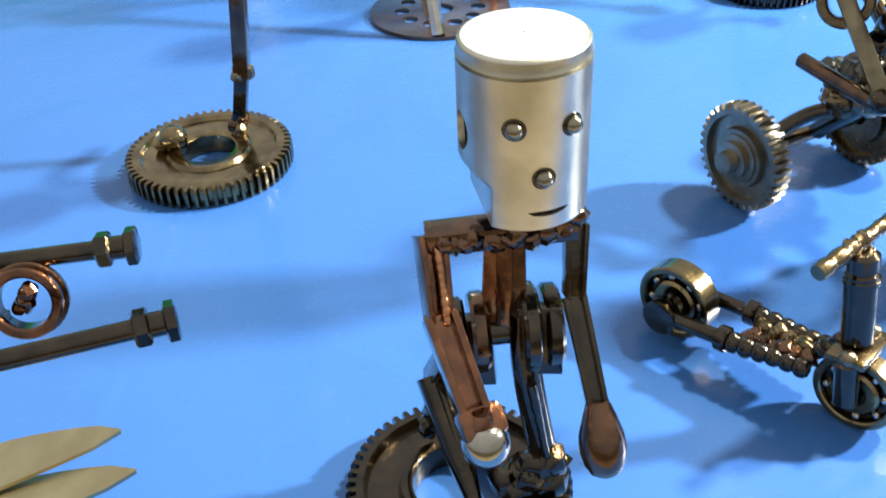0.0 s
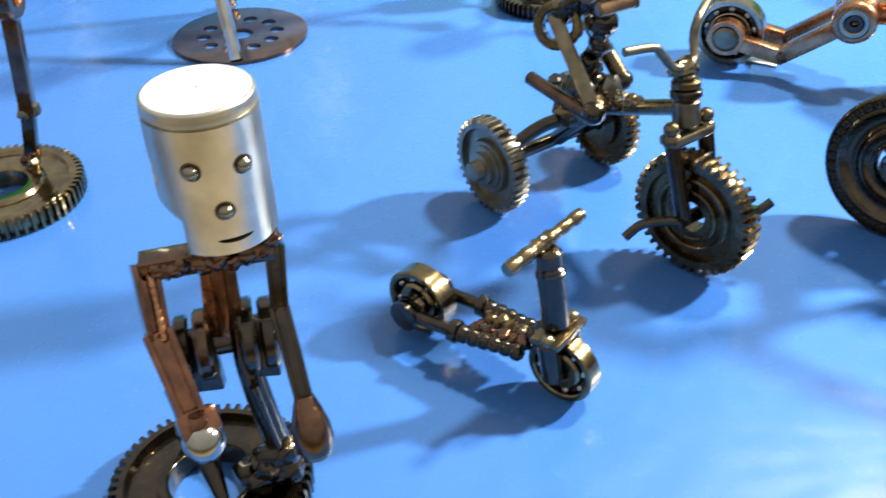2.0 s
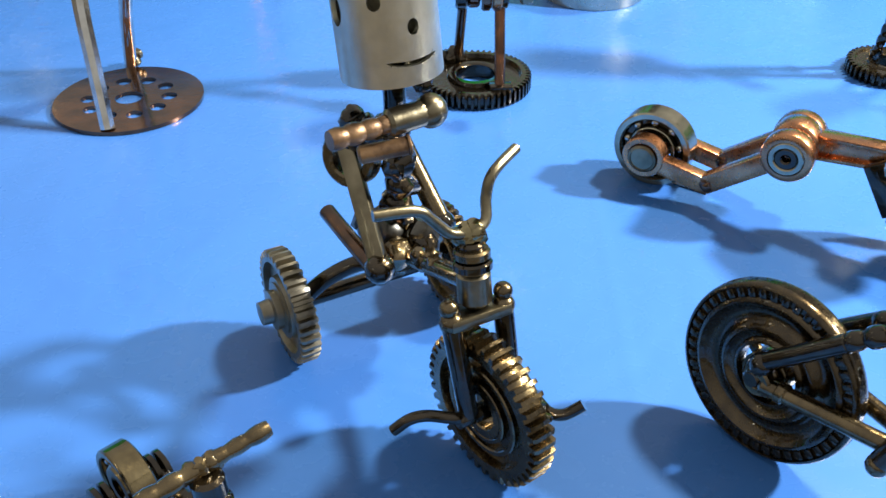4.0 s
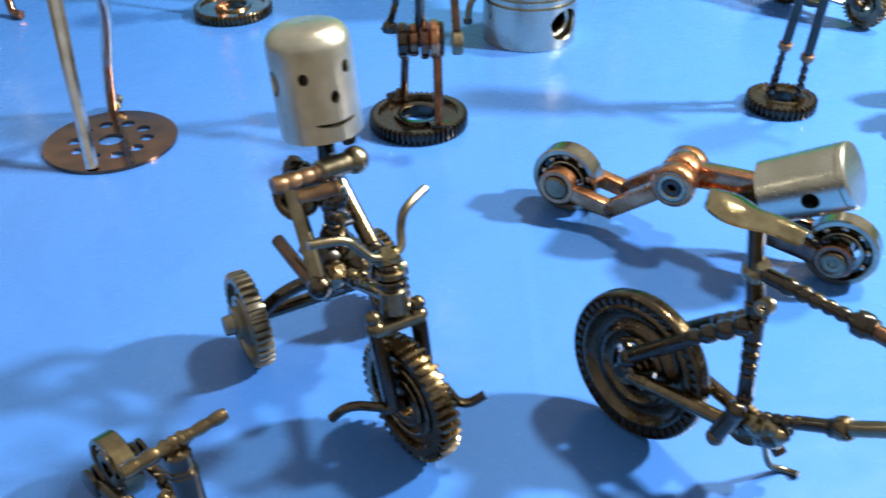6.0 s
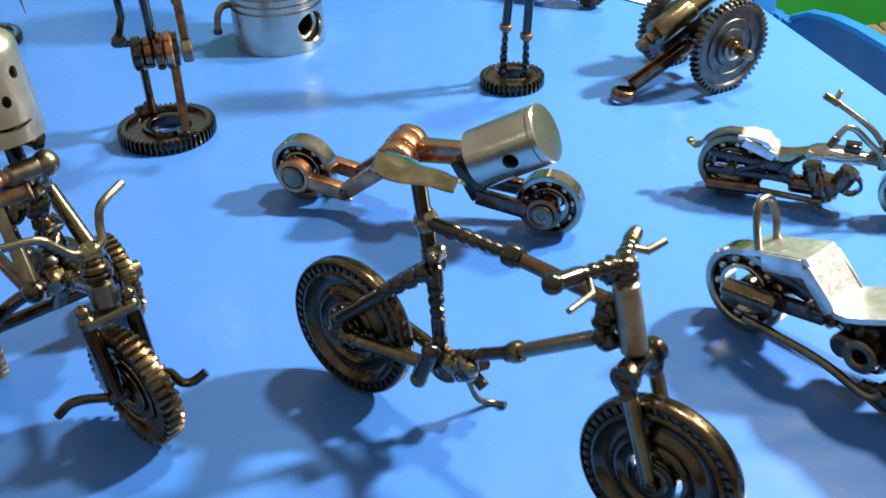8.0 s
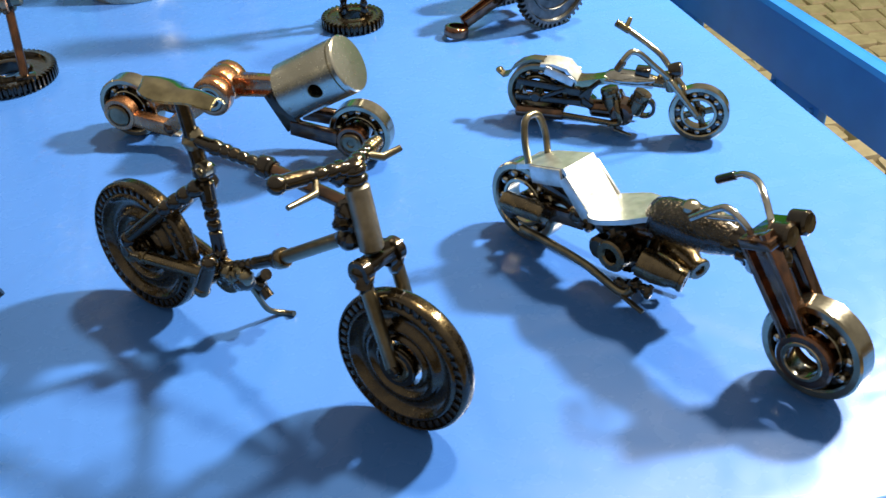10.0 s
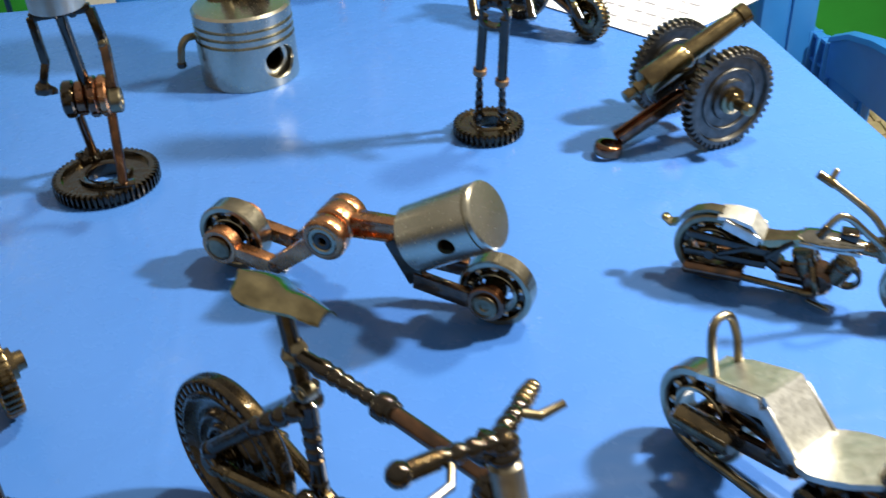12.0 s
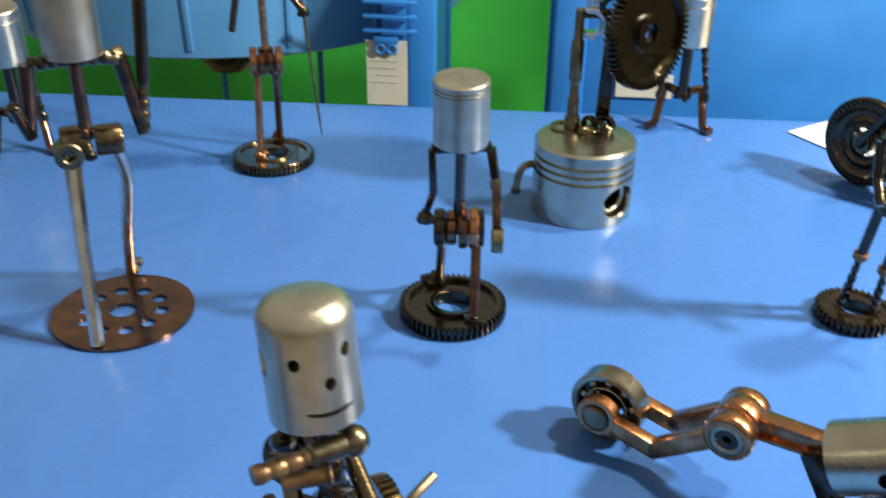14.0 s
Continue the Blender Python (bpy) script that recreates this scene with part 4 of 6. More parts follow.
    for k in (-1, 1):
        s.ball((0.0945, k * 0.0115, 0.0740), 0.0050, GEAR).ball((0.0935, k * 0.0120, 0.0800), 0.0040, GEAR)
        s.rod((0.0945, k * 0.0115, 0.0740), (0.1065, k * 0.0100, 0.0338), 0.0042, BLACK)
    s.rod((0.1065, -0.016, 0.0340), (0.1065, 0.016, 0.0340), 0.0036, BLACK)
    s.part("fork", t)
    Shape().bend([(0.1065, -0.0130, 0.0345), (0.1060, -0.0180, 0.0365), (0.0990, -0.0250, 0.0350), (0.0970, -0.0320, 0.0345), (0.0944, -0.0380, 0.0290)], 0.0025, BLACK).part("pedal", t)
    Shape().bend([(0.1065, 0.0130, 0.0345), (0.1110, 0.0170, 0.0360), (0.1200, 0.0185, 0.0345), (0.1245, 0.0230, 0.0350), (0.1270, 0.0300, 0.0390)], 0.0025, BLACK).part("pedal", t)
    return t


def rider():
    s = Shape()
    bot, top = V(0.3068, 0.4950, 0.1600), V(0.3022, 0.4995, 0.2095)
    ax = axis(bot, top - bot, (1, 0, 0))
    face = -68
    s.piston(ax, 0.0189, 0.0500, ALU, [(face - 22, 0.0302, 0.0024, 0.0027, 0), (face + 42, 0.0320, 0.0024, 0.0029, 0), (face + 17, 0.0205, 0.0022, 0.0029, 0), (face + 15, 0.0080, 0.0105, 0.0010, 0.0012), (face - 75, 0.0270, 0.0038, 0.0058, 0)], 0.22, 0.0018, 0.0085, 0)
    s.rod(bot + V(0, 0.002, 0.004), (0.3050, 0.5080, 0.128), 0.0045, BLACK)
    s.weld((0.296, 0.500, 0.1550), (0.318, 0.508, 0.1545), 0.0055, 6, BLACK, 2)
    a, b = V(0.2870, 0.4700, 0.1440), V(0.3200, 0.4985, 0.1430)
    s.beads(a, a.lerp(b, 0.62), 0.0040, 4, RUST, 0.85)
    s.rod(a.lerp(b, 0.55), b, 0.0052, STEEL)
    s.ball(b, 0.0068, STEEL, seg=16)
    c, d = V(0.2950, 0.4800, 0.1330), V(0.3135, 0.4860, 0.1350)
    s.rod(c, d, 0.0036, RUST)
    s.ring(axis(d, d - c), 0.0040, 0.0018, 0.0012, RUST)
    s.weld((0.288, 0.500, 0.1400), (0.300, 0.506, 0.1260), 0.0060, 5, BLACK, 5)
    s.ring(axis((0.2835, 0.5220, 0.1085), (-0.35, -0.85, 0.25)), 0.0128, 0.0078, 0.0085, GEAR, 28)
    s.bar((0.2810, 0.5240, 0.1130), (0.2980, 0.4920, 0.0760), 0.0050, 0.0075, STEEL)
    s.weld((0.2830, 0.5260, 0.1120), (0.2990, 0.5120, 0.1300), 0.0064, 6, BLACK, 3)
    s.rod((0.3000, 0.5480, 0.1040), (0.3205, 0.5300, 0.0720), 0.0045, GEAR)
    s.rod((0.2830, 0.5280, 0.1100), (0.3010, 0.5480, 0.1040), 0.0050, BLACK)
    s.weld((0.3000, 0.5480, 0.1060), (0.3050, 0.5120, 0.1320), 0.0060, 7, BLACK, 1)
    s.rod((0.2690, 0.5270, 0.0775), (0.2985, 0.4905, 0.0705), 0.0038, BROWN)
    s.ball((0.2985, 0.4910, 0.0735), 0.0066, BLACK)
    s.ball((0.3205, 0.5300, 0.0715), 0.0060, BLACK)
    s.weld((0.303, 0.508, 0.130), (0.303, 0.528, 0.072), 0.0070, 9, BLACK, 8)
    s.rod((0.3205, 0.5300, 0.0715), (0.307, 0.527, 0.070), 0.0040, BROWN)
    return s.thing("metal_figurine", "scrap metal rider with silver piston head on the tricycle", "figurine", "scrap metal figures")


tricycle()
rider()


# ---- bicycle ----
def spun_wheel(t, c, r, label, turn=0.0):
    """A dark pressed disc wheel with a rounded rim, a notched ring and concentric ridges."""
    mx = axis(c, ACROSS * -1)
    h = 0.0054
    # rounded tyre, toothed shoulder, a wide dished annulus, then two soft ridges towards the hub
    prof = [(r, -h * 0.3), (r, h * 0.3), (r * 0.992, h * 0.62), (r * 0.972, h * 0.86), (r * 0.950, h * 0.90), (r * 0.935, h * 0.60), (r * 0.845, h * 0.56), (r * 0.825, h * 0.86), (r * 0.785, h * 0.92), (r * 0.755, h * 0.66),
            (r * 0.700, h * 0.20), (r * 0.620, h * 0.12), (r * 0.560, h * 0.34), (r * 0.530, h * 0.74), (r * 0.490, h * 0.78), (r * 0.465, h * 0.46), (r * 0.400, h * 0.34), (r * 0.370, h * 0.70), (r * 0.335, h * 0.72), (r * 0.310, h * 0.20)]
    prof += [(a, -b) for a, b in reversed(prof)]
    w = Shape().lathe(prof, mx, WHEEL, 72, True).part("wheel", t, label, 55)
    n = 44
    notch = Shape().box(Matrix(), (r * 0.104, r * 0.080, h * 0.34), WHEEL, 0.0006).data("notch")
    for k in range(n):
        a = 2 * math.pi * k / n
        d = V(math.cos(a), math.sin(a), 0)
        for side in (1, -1):
            ob = new("notch", notch)
            ob.parent = w
            ob.matrix_local = mx @ axis(V(d.x * r * 0.888, d.y * r * 0.888, side * h * 0.66), (0, 0, 1), d)
    s = Shape().ring(mx, r * 0.20, r * 0.11, h * 3.0, GEAR, 28).ring(mx, r * 0.255, r * 0.215, h * 1.9, GEAR, 28)
    for k in range(3):
        a = 2 * math.pi * k / 3 + 0.4
        d = V(math.cos(a), math.sin(a), 0)
        s.box(mx @ axis(d * r * 0.26, (0, 0, 1), d), (r * 0.18, r * 0.10, h * 0.6), WHEEL, 0.0005)
    s.part("hub", w)
    return w


def bicycle():
    t = base("toy_bicycle", pose(0.4715, 0.4683, 0, -5, 0, -44.0), "dark welded scrap metal bicycle leaning on its stand", "bicycle")
    spun_wheel(t, (-0.0165, -0.003, 0.0400), 0.0400, "black pressed disc rear wheel")
    spun_wheel(t, (0.1655, -0.003, 0.0388), 0.0388, "black pressed disc front wheel")
    sj, st, bb = V(0.0298, 0, 0.1185), V(0.0356, 0, 0.0960), V(0.0415, 0, 0.0435)
    s = Shape().rod((0.0262, -0.001, 0.1412), sj, 0.0039, BLACK).rod(sj + V(-0.0004, 0, 0.002), st, 0.0044, BLACK)
    s.ring(axis(st + V(0, 0, 0.006), bb - st), 0.0062, 0.003, 0.0050, BLACK)
    s.ring(axis(st + V(0.0050, -0.004, 0.010), ACROSS), 0.0040, 0.0020, 0.0060, STEEL)
    s.rod(st, st.lerp(bb, 0.22), 0.0045, BLACK).beads(st.lerp(bb, 0.2), st.lerp(bb, 0.55), 0.0040, 3, BLACK, 0.66).rod(st.lerp(bb, 0.55), st.lerp(bb, 0.78), 0.0038, BLACK).beads(st.lerp(bb, 0.76), bb, 0.0040, 2, BLACK, 0.7)
    s.part("seat_tube", t)
    k1, tf, hb, ht = V(0.0803, 0, 0.1172), V(0.1248, 0, 0.1130), V(0.1452, 0, 0.0925), V(0.1366, 0, 0.1252)
    s = Shape().rod(sj, sj.lerp(k1, 0.34), 0.0036, BLACK).beads(sj.lerp(k1, 0.30), k1, 0.0038, 6, BLACK, 0.70).rod(k1, tf + V(0.006, 0, 0), 0.0036, BROWN)
    s.nut(sj.lerp(k1, 0.33), k1 - sj, 0.0043, 0.0040, BLACK, 14)
    s.nut(k1, k1 - sj, 0.0058, 0.0068, BLACK, 14).nut(k1 + (k1 - sj).normalized() * 0.0045, k1 - sj, 0.0047, 0.0030, BLACK, 14)
    s.weld(sj - V(0.002, 0, 0.002), sj + V(0.004, 0, 0.001), 0.0050, 3, STEEL, 4)
    s.part("top_tube", t)
    dm, df = V(0.0862, 0, 0.0667), V(0.1290, 0, 0.0942)
    s = Shape().beads(bb, bb.lerp(dm, 0.62), 0.0036, 6, BLACK, 0.7).rod(bb.lerp(dm, 0.6), dm, 0.0034, BLACK).rod(dm, df, 0.0037, STEEL).nut(dm, df - dm, 0.0056, 0.0066, GEAR, 14).nut(dm - (df - dm).normalized() * 0.0050, df - dm, 0.0045, 0.0030, BLACK, 14)
    s.part("down_tube", t)
    s = Shape().rod(hb, ht, 0.0060, GREY, 22).part("head_tube", t, "bare grey steel head tube")
    s = Shape().weld(tf + V(0.004, 0, 0.002), df + V(0.004, 0, -0.002), 0.0062, 6, BLACK, 11)
    s.beads(ht - V(0.0002, 0, 0), ht + V(-0.002, 0, 0.0095), 0.0060, 2, BLACK, 0.8)
    s.part("head_lug", t)
    for k in (-1, 1):
        s = Shape().beads(st + V(0.001, k * 0.004, -0.001), (0.0110, k * 0.0116, 0.0750), 0.0046, 4, BLACK, 0.72).rod((0.0130, k * 0.0112, 0.0765), (-0.0140, k * 0.0150, 0.0520), 0.0040, BLACK)
        s.ball((-0.0150, k * 0.0150, 0.0500), 0.0054, BLACK).part("seat_stay", t)
        s = Shape().rod(bb + V(0, k * 0.005, -0.003), (-0.0130, k * 0.0165, 0.0425), 0.0038, GEAR).nut((-0.0040, k * 0.0148, 0.0425), (1, 0, 0), 0.0047, 0.0040, GEAR, 14)
        s.ring(axis((-0.0140, k * 0.0165, 0.0430), ACROSS), 0.0062, 0.002, 0.0045, GEAR).part("chain_stay", t)
    Shape().rod((-0.0165, -0.019, 0.0430), (-0.0165, 0.019, 0.0430), 0.0040, BLACK).part("rear_axle", t)
    s = Shape().weld(bb + V(-0.003, 0, -0.004), bb + V(0.014, 0, -0.001), 0.0064, 6, BLACK, 3)
    s.ring(axis(bb + V(0.002, 0, -0.003), ACROSS), 0.0110, 0.004, 0.0040, GEAR, 24)
    s.part("bottom_bracket", t)
    Shape().weld(bb + V(0.006, -0.004, 0.001), bb + V(0.020, -0.002, 0.006), 0.0046, 6, STEEL, 21).part("weld_bead", t, "bright lumpy weld")
    s = Shape().rod(bb + V(0.001, -0.010, 0.008), bb + V(-0.004, -0.013, -0.007), 0.0044, BLACK).rod(bb + V(0, 0, -0.002), bb + V(-0.001, -0.012, -0.002), 0.0030, BLACK).ball(bb + V(0.001, -0.010, 0.009), 0.0050, BLACK).ball(bb + V(-0.004, -0.013, -0.008), 0.0047, GEAR)
    s.part("pedal", t)
    s = Shape().rod(bb + V(0.004, 0.006, -0.004), bb + V(0.012, 0.016, -0.016), 0.0030, BLACK).bend([bb + V(0.016, 0.016, -0.006), bb + V(0.010, 0.018, -0.012), bb + V(0.010, 0.018, -0.018), bb + V(0.015, 0.018, -0.023)], 0.0034, BLACK)
    s.part("pedal", t)
    Shape().bend([bb + V(0.008, 0.006, -0.003), bb + V(0.008, 0.014, -0.020), bb + V(0.010, 0.021, -0.035), (0.0560, 0.0290, 0.0035), (0.0630, 0.0300, 0.0050)], 0.0017, STEEL).part("kickstand", t, "bent bare steel wire stand")
    # saddle: a thin hammered sheet, wide behind and narrow in front
    s = Shape()
    verts, faces, n, mcols = [], [], 14, 8
    for lay in (0.0, 0.0013):
        for i in range(n + 1):
            q = i / n
            u = 0.0020 + 0.0450 * q
            wd = 0.0122 * (math.sqrt(1 - (1 - min(1.0, q / 0.28 + 0.02)) ** 2)) * (1 - 0.60 * max(0.0, (q - 0.30) / 0.70) ** 0.85)
            for j in range(mcols + 1):
                v = -1 + 2 * j / mcols
                verts.append((u, v * wd + 0.001 - 0.006 * (0.5 - q), 0.1442 + 0.0025 * (1 - q) ** 2 - 0.0042 * v * v - lay + 0.0006 * math.sin(11 * q)))
    k = (n + 1) * (mcols + 1)
    for lay in (0, 1):
        for i in range(n):
            for j in range(mcols):
                a = lay * k + i * (mcols + 1) + j
                faces.append((a, a + 1, a + mcols + 2, a + mcols + 1))
    rim = [j for j in range(mcols + 1)] + [i * (mcols + 1) + mcols for i in range(1, n + 1)] + [n * (mcols + 1) + j for j in range(mcols - 1, -1, -1)] + [i * (mcols + 1) for i in range(n - 1, 0, -1)]
    for a, b in zip(rim, rim[1:] + rim[:1]):
        faces.append((a, b, b + k, a + k))
    s.mesh(verts, faces, OLIVE)
    s.part("saddle", t, "tarnished brass sheet saddle")
    # handlebar with brake levers
    c = V(0.1345, -0.002, 0.1335)
    s = Shape().beads(c, (0.1262, -0.0240, 0.1355), 0.0036, 4, BLACK, 0.8).rod((0.1268, -0.0225, 0.1353), (0.1232, -0.0385, 0.1368), 0.0038, BLACK).ball((0.1234, -0.0375, 0.1367), 0.0048, BLACK)
    s.beads(c, (0.1265, 0.0230, 0.1310), 0.0038, 4, BLACK, 0.8).beads((0.1268, 0.0215, 0.1310), (0.1230, 0.0345, 0.1300), 0.0037, 4, GEAR, 0.85)
    s.weld(c - V(0.002, 0.004, 0.003), c + V(0.002, 0.004, 0.001), 0.0050, 4, BLACK, 6)
    s.part("handlebar", t)
    Shape().tube([(0.1300, -0.020, 0.1330), (0.1350, -0.026, 0.1310), (0.1350, -0.0440, 0.1320)], [0.0016, 0.0017, 0.0013], STEEL).part("brake_lever", t, "thin bare steel lever")
    Shape().tube([(0.1300, 0.018, 0.1310), (0.1345, 0.023, 0.1290), (0.1385, 0.0320, 0.1315)], [0.0018, 0.0020, 0.0016], STEEL).part("brake_lever", t, "thin bare steel lever")
    s = Shape()
    for k in (-1, 1):
        s.weld((0.1465, k * 0.0100, 0.0910), (0.1495, k * 0.0120, 0.0800), 0.0056, 4, BLACK, 3 + k)
        s.ring(axis((0.1480, k * 0.0125, 0.0880), ACROSS), 0.0066, 0.0025, 0.0055, BLACK)
        s.rod((0.1490, k * 0.0120, 0.0840), (0.1655, k * 0.0115, 0.0370), 0.0036, STEEL)
    s.box(axis((0.1470, 0, 0.0885), (0.25, 0, -1), (1, 0, 0)), (0.0110, 0.0240, 0.0060), BLACK, 0.0012)
    s.rod((0.1660, -0.015, 0.0385), (0.1660, 0.015, 0.0385), 0.0034, BLACK)
    s.ring(axis((0.1660, -0.0095, 0.0385), ACROSS), 0.0105, 0.0070, 0.0025, BLACK)
    s.part("fork", t)
    return t


bicycle()


# ---- long low motorcycle of coppered rods with a piston for its lamp ----
def copper_motorcycle():
    t = base("toy_motorcycle", pose(0.4401, 0.6935, 0, 0, 0, -25.0), "coppered connecting rod motorcycle with silver piston front", "motorcycle", "toy motorcycles")
    bearing(t, axis((-0.0095, 0.0, 0.0238), ACROSS * -1), 0.0238, 0.0145, "ball bearing rear wheel", 0.5, 9)
    bearing(t, axis((0.1750, -0.003, 0.0230), ACROSS * -1), 0.0230, 0.0125, "ball bearing front wheel", 0.5, 9)
    for k in (-1, 1):
        s = Shape()
        y = k * 0.0150
        s.ring(axis((-0.0100, y, 0.0245), ACROSS), 0.0128, 0.0085, 0.0095, COPPER)
        s.bar((-0.0010, y, 0.0215), (0.0310, y, 0.0155), 0.0085, 0.0105, COPPER)
        s.bar((0.0275, y, 0.0160), (0.0600, y, 0.0400), 0.0085, 0.0110, COPPER)
        s.weld((0.0285, y - 0.004, 0.0165), (0.0285, y + 0.004, 0.0180), 0.0050, 3, BROWN, 2)
        s.part("rear_arm", t)
        Shape().lathe([(0.0086, -0.010), (0.0086, 0.0042), (0.0070, 0.0050), (0.0068, 0.0044), (0.0045, 0.0046), (0.001, 0.0046)], axis((-0.0100, y + k * 0.002, 0.0245), ACROSS * k), STEEL, 28).part("axle_cap", t, "dull steel axle cap")
        s = Shape().eye(axis((0.0700, k * 0.0128 - 0.0042, 0.0475), ACROSS), 0.0146, 0.0100, 0.0118, COPPER, 40).part("rod_end", t, "", 60)
        Shape().ring(axis((0.0700, k * 0.0166 - 0.0042, 0.0475), ACROSS), 0.0098, 0.0062, 0.0050, BRIGHT, 32).ring(axis((0.0700, k * 0.0158 - 0.0042, 0.0475), ACROSS), 0.0064, 0.0022, 0.0060, BLACK, 24).part("bush", s, "grey steel bush")
        s = Shape()
        s.bar((0.1130, k * 0.0085 - 0.003, 0.0520), (0.1290, k * 0.0110 - 0.003, 0.0265), 0.0060, 0.0120, BLACK)
        s.bar((0.1265, k * 0.0115 - 0.003, 0.0275), (0.1620, k * 0.0140 - 0.003, 0.0230), 0.0060, 0.0110, BROWN)
        s.ring(axis((0.1735, k * 0.0145 - 0.003, 0.0230), ACROSS), 0.0115, 0.0078, 0.0075, DCOPPER)
        s.part("front_arm", t)
        Shape().lathe([(0.0078, -0.008), (0.0078, 0.0048), (0.0062, 0.0055), (0.0060, 0.0048), (0.0028, 0.0050), (0.0022, 0.0040), (0.0005, 0.0040)], axis((0.1735, k * 0.0155 - 0.003, 0.0230), ACROSS * k), STEEL, 28).part("axle_cap", t, "grey steel axle cap")
    Shape().rod((-0.0100, -0.016, 0.0245), (-0.0100, 0.016, 0.0245), 0.0090, BLACK).part("rear_axle", t)
    Shape().rod((0.1740, -0.019, 0.0230), (0.1740, 0.013, 0.0230), 0.0080, BLACK).part("front_axle", t)
    s = Shape().eye(axis((0.0700, -0.002, 0.0492), ACROSS), 0.0136, 0.0090, 0.0165, COPPER, 40)
    s.bar((0.0820, -0.001, 0.0500), (0.1270, -0.006, 0.0550), 0.0060, 0.0100, COPPER)
    for k in (-1, 1):
        s.bar((0.0820, -0.001, 0.0500 + k * 0.0062), (0.1270, -0.006, 0.0550 + k * 0.0050), 0.0110, 0.0026, COPPER)
    s.weld((0.1220, -0.011, 0.0530), (0.1220, 0.000, 0.0530), 0.0055, 4, BLACK, 2)
    s.part("main_rod", t)
    ca, sa = math.cos(radians(28.5)), math.sin(radians(28.5))
    s = Shape().piston(axis((0.1260, -0.008, 0.0525), (ca, 0, sa), (-sa, 0, ca)), 0.0205, 0.0530, POLISHED, [(90 + 172, 0.0300, 0.0054, 0.0054, 0), (90 + 8, 0.0300, 0.0054, 0.0054, 0), ], 0.10, 0.003, 0.0, 1)
    p = s.part("piston", t, "turned silver aluminium piston")
    Shape().lathe([(0.0175, 0.004), (0.0175, 0.001), (0.004, 0.001)], axis((0.1260, -0.008, 0.0525), (ca, 0, sa)), BLACK, 36).part("skirt_plate", p, "dark plate closing the skirt")
    Shape().bar((0.004, 0.004, 0.0015), (0.026, 0.002, 0.0010), 0.0070, 0.0016, SHEET, (0, 1, 0)).part("stand_plate", t)
    return t


copper_motorcycle()


# ---- large chopper with an aluminium sheet seat ----
def sheet(s, prof, width, th, m, cols=1):
    """A bent sheet: a line of (u, half width, z) extruded across."""
    verts, faces, n = [], [], len(prof)
    for lay in (0, -th):
        for u, w, z in prof:
            verts += [(u, -w, z + lay), (u, w, z + lay)]
    k = 2 * n
    for i in range(n - 1):
        a = 2 * i
        faces += [(a, a + 2, a + 3, a + 1), (k + a, k + a + 1, k + a + 3, k + a + 2), (a, k + a, k + a + 2, a + 2), (a + 1, a + 3, k + a + 3, k + a + 1)]
    faces += [(0, 1, k + 1, k), (k - 2, 2 * k - 2, 2 * k - 1, k - 1)]
    return s.mesh(verts, faces, m)


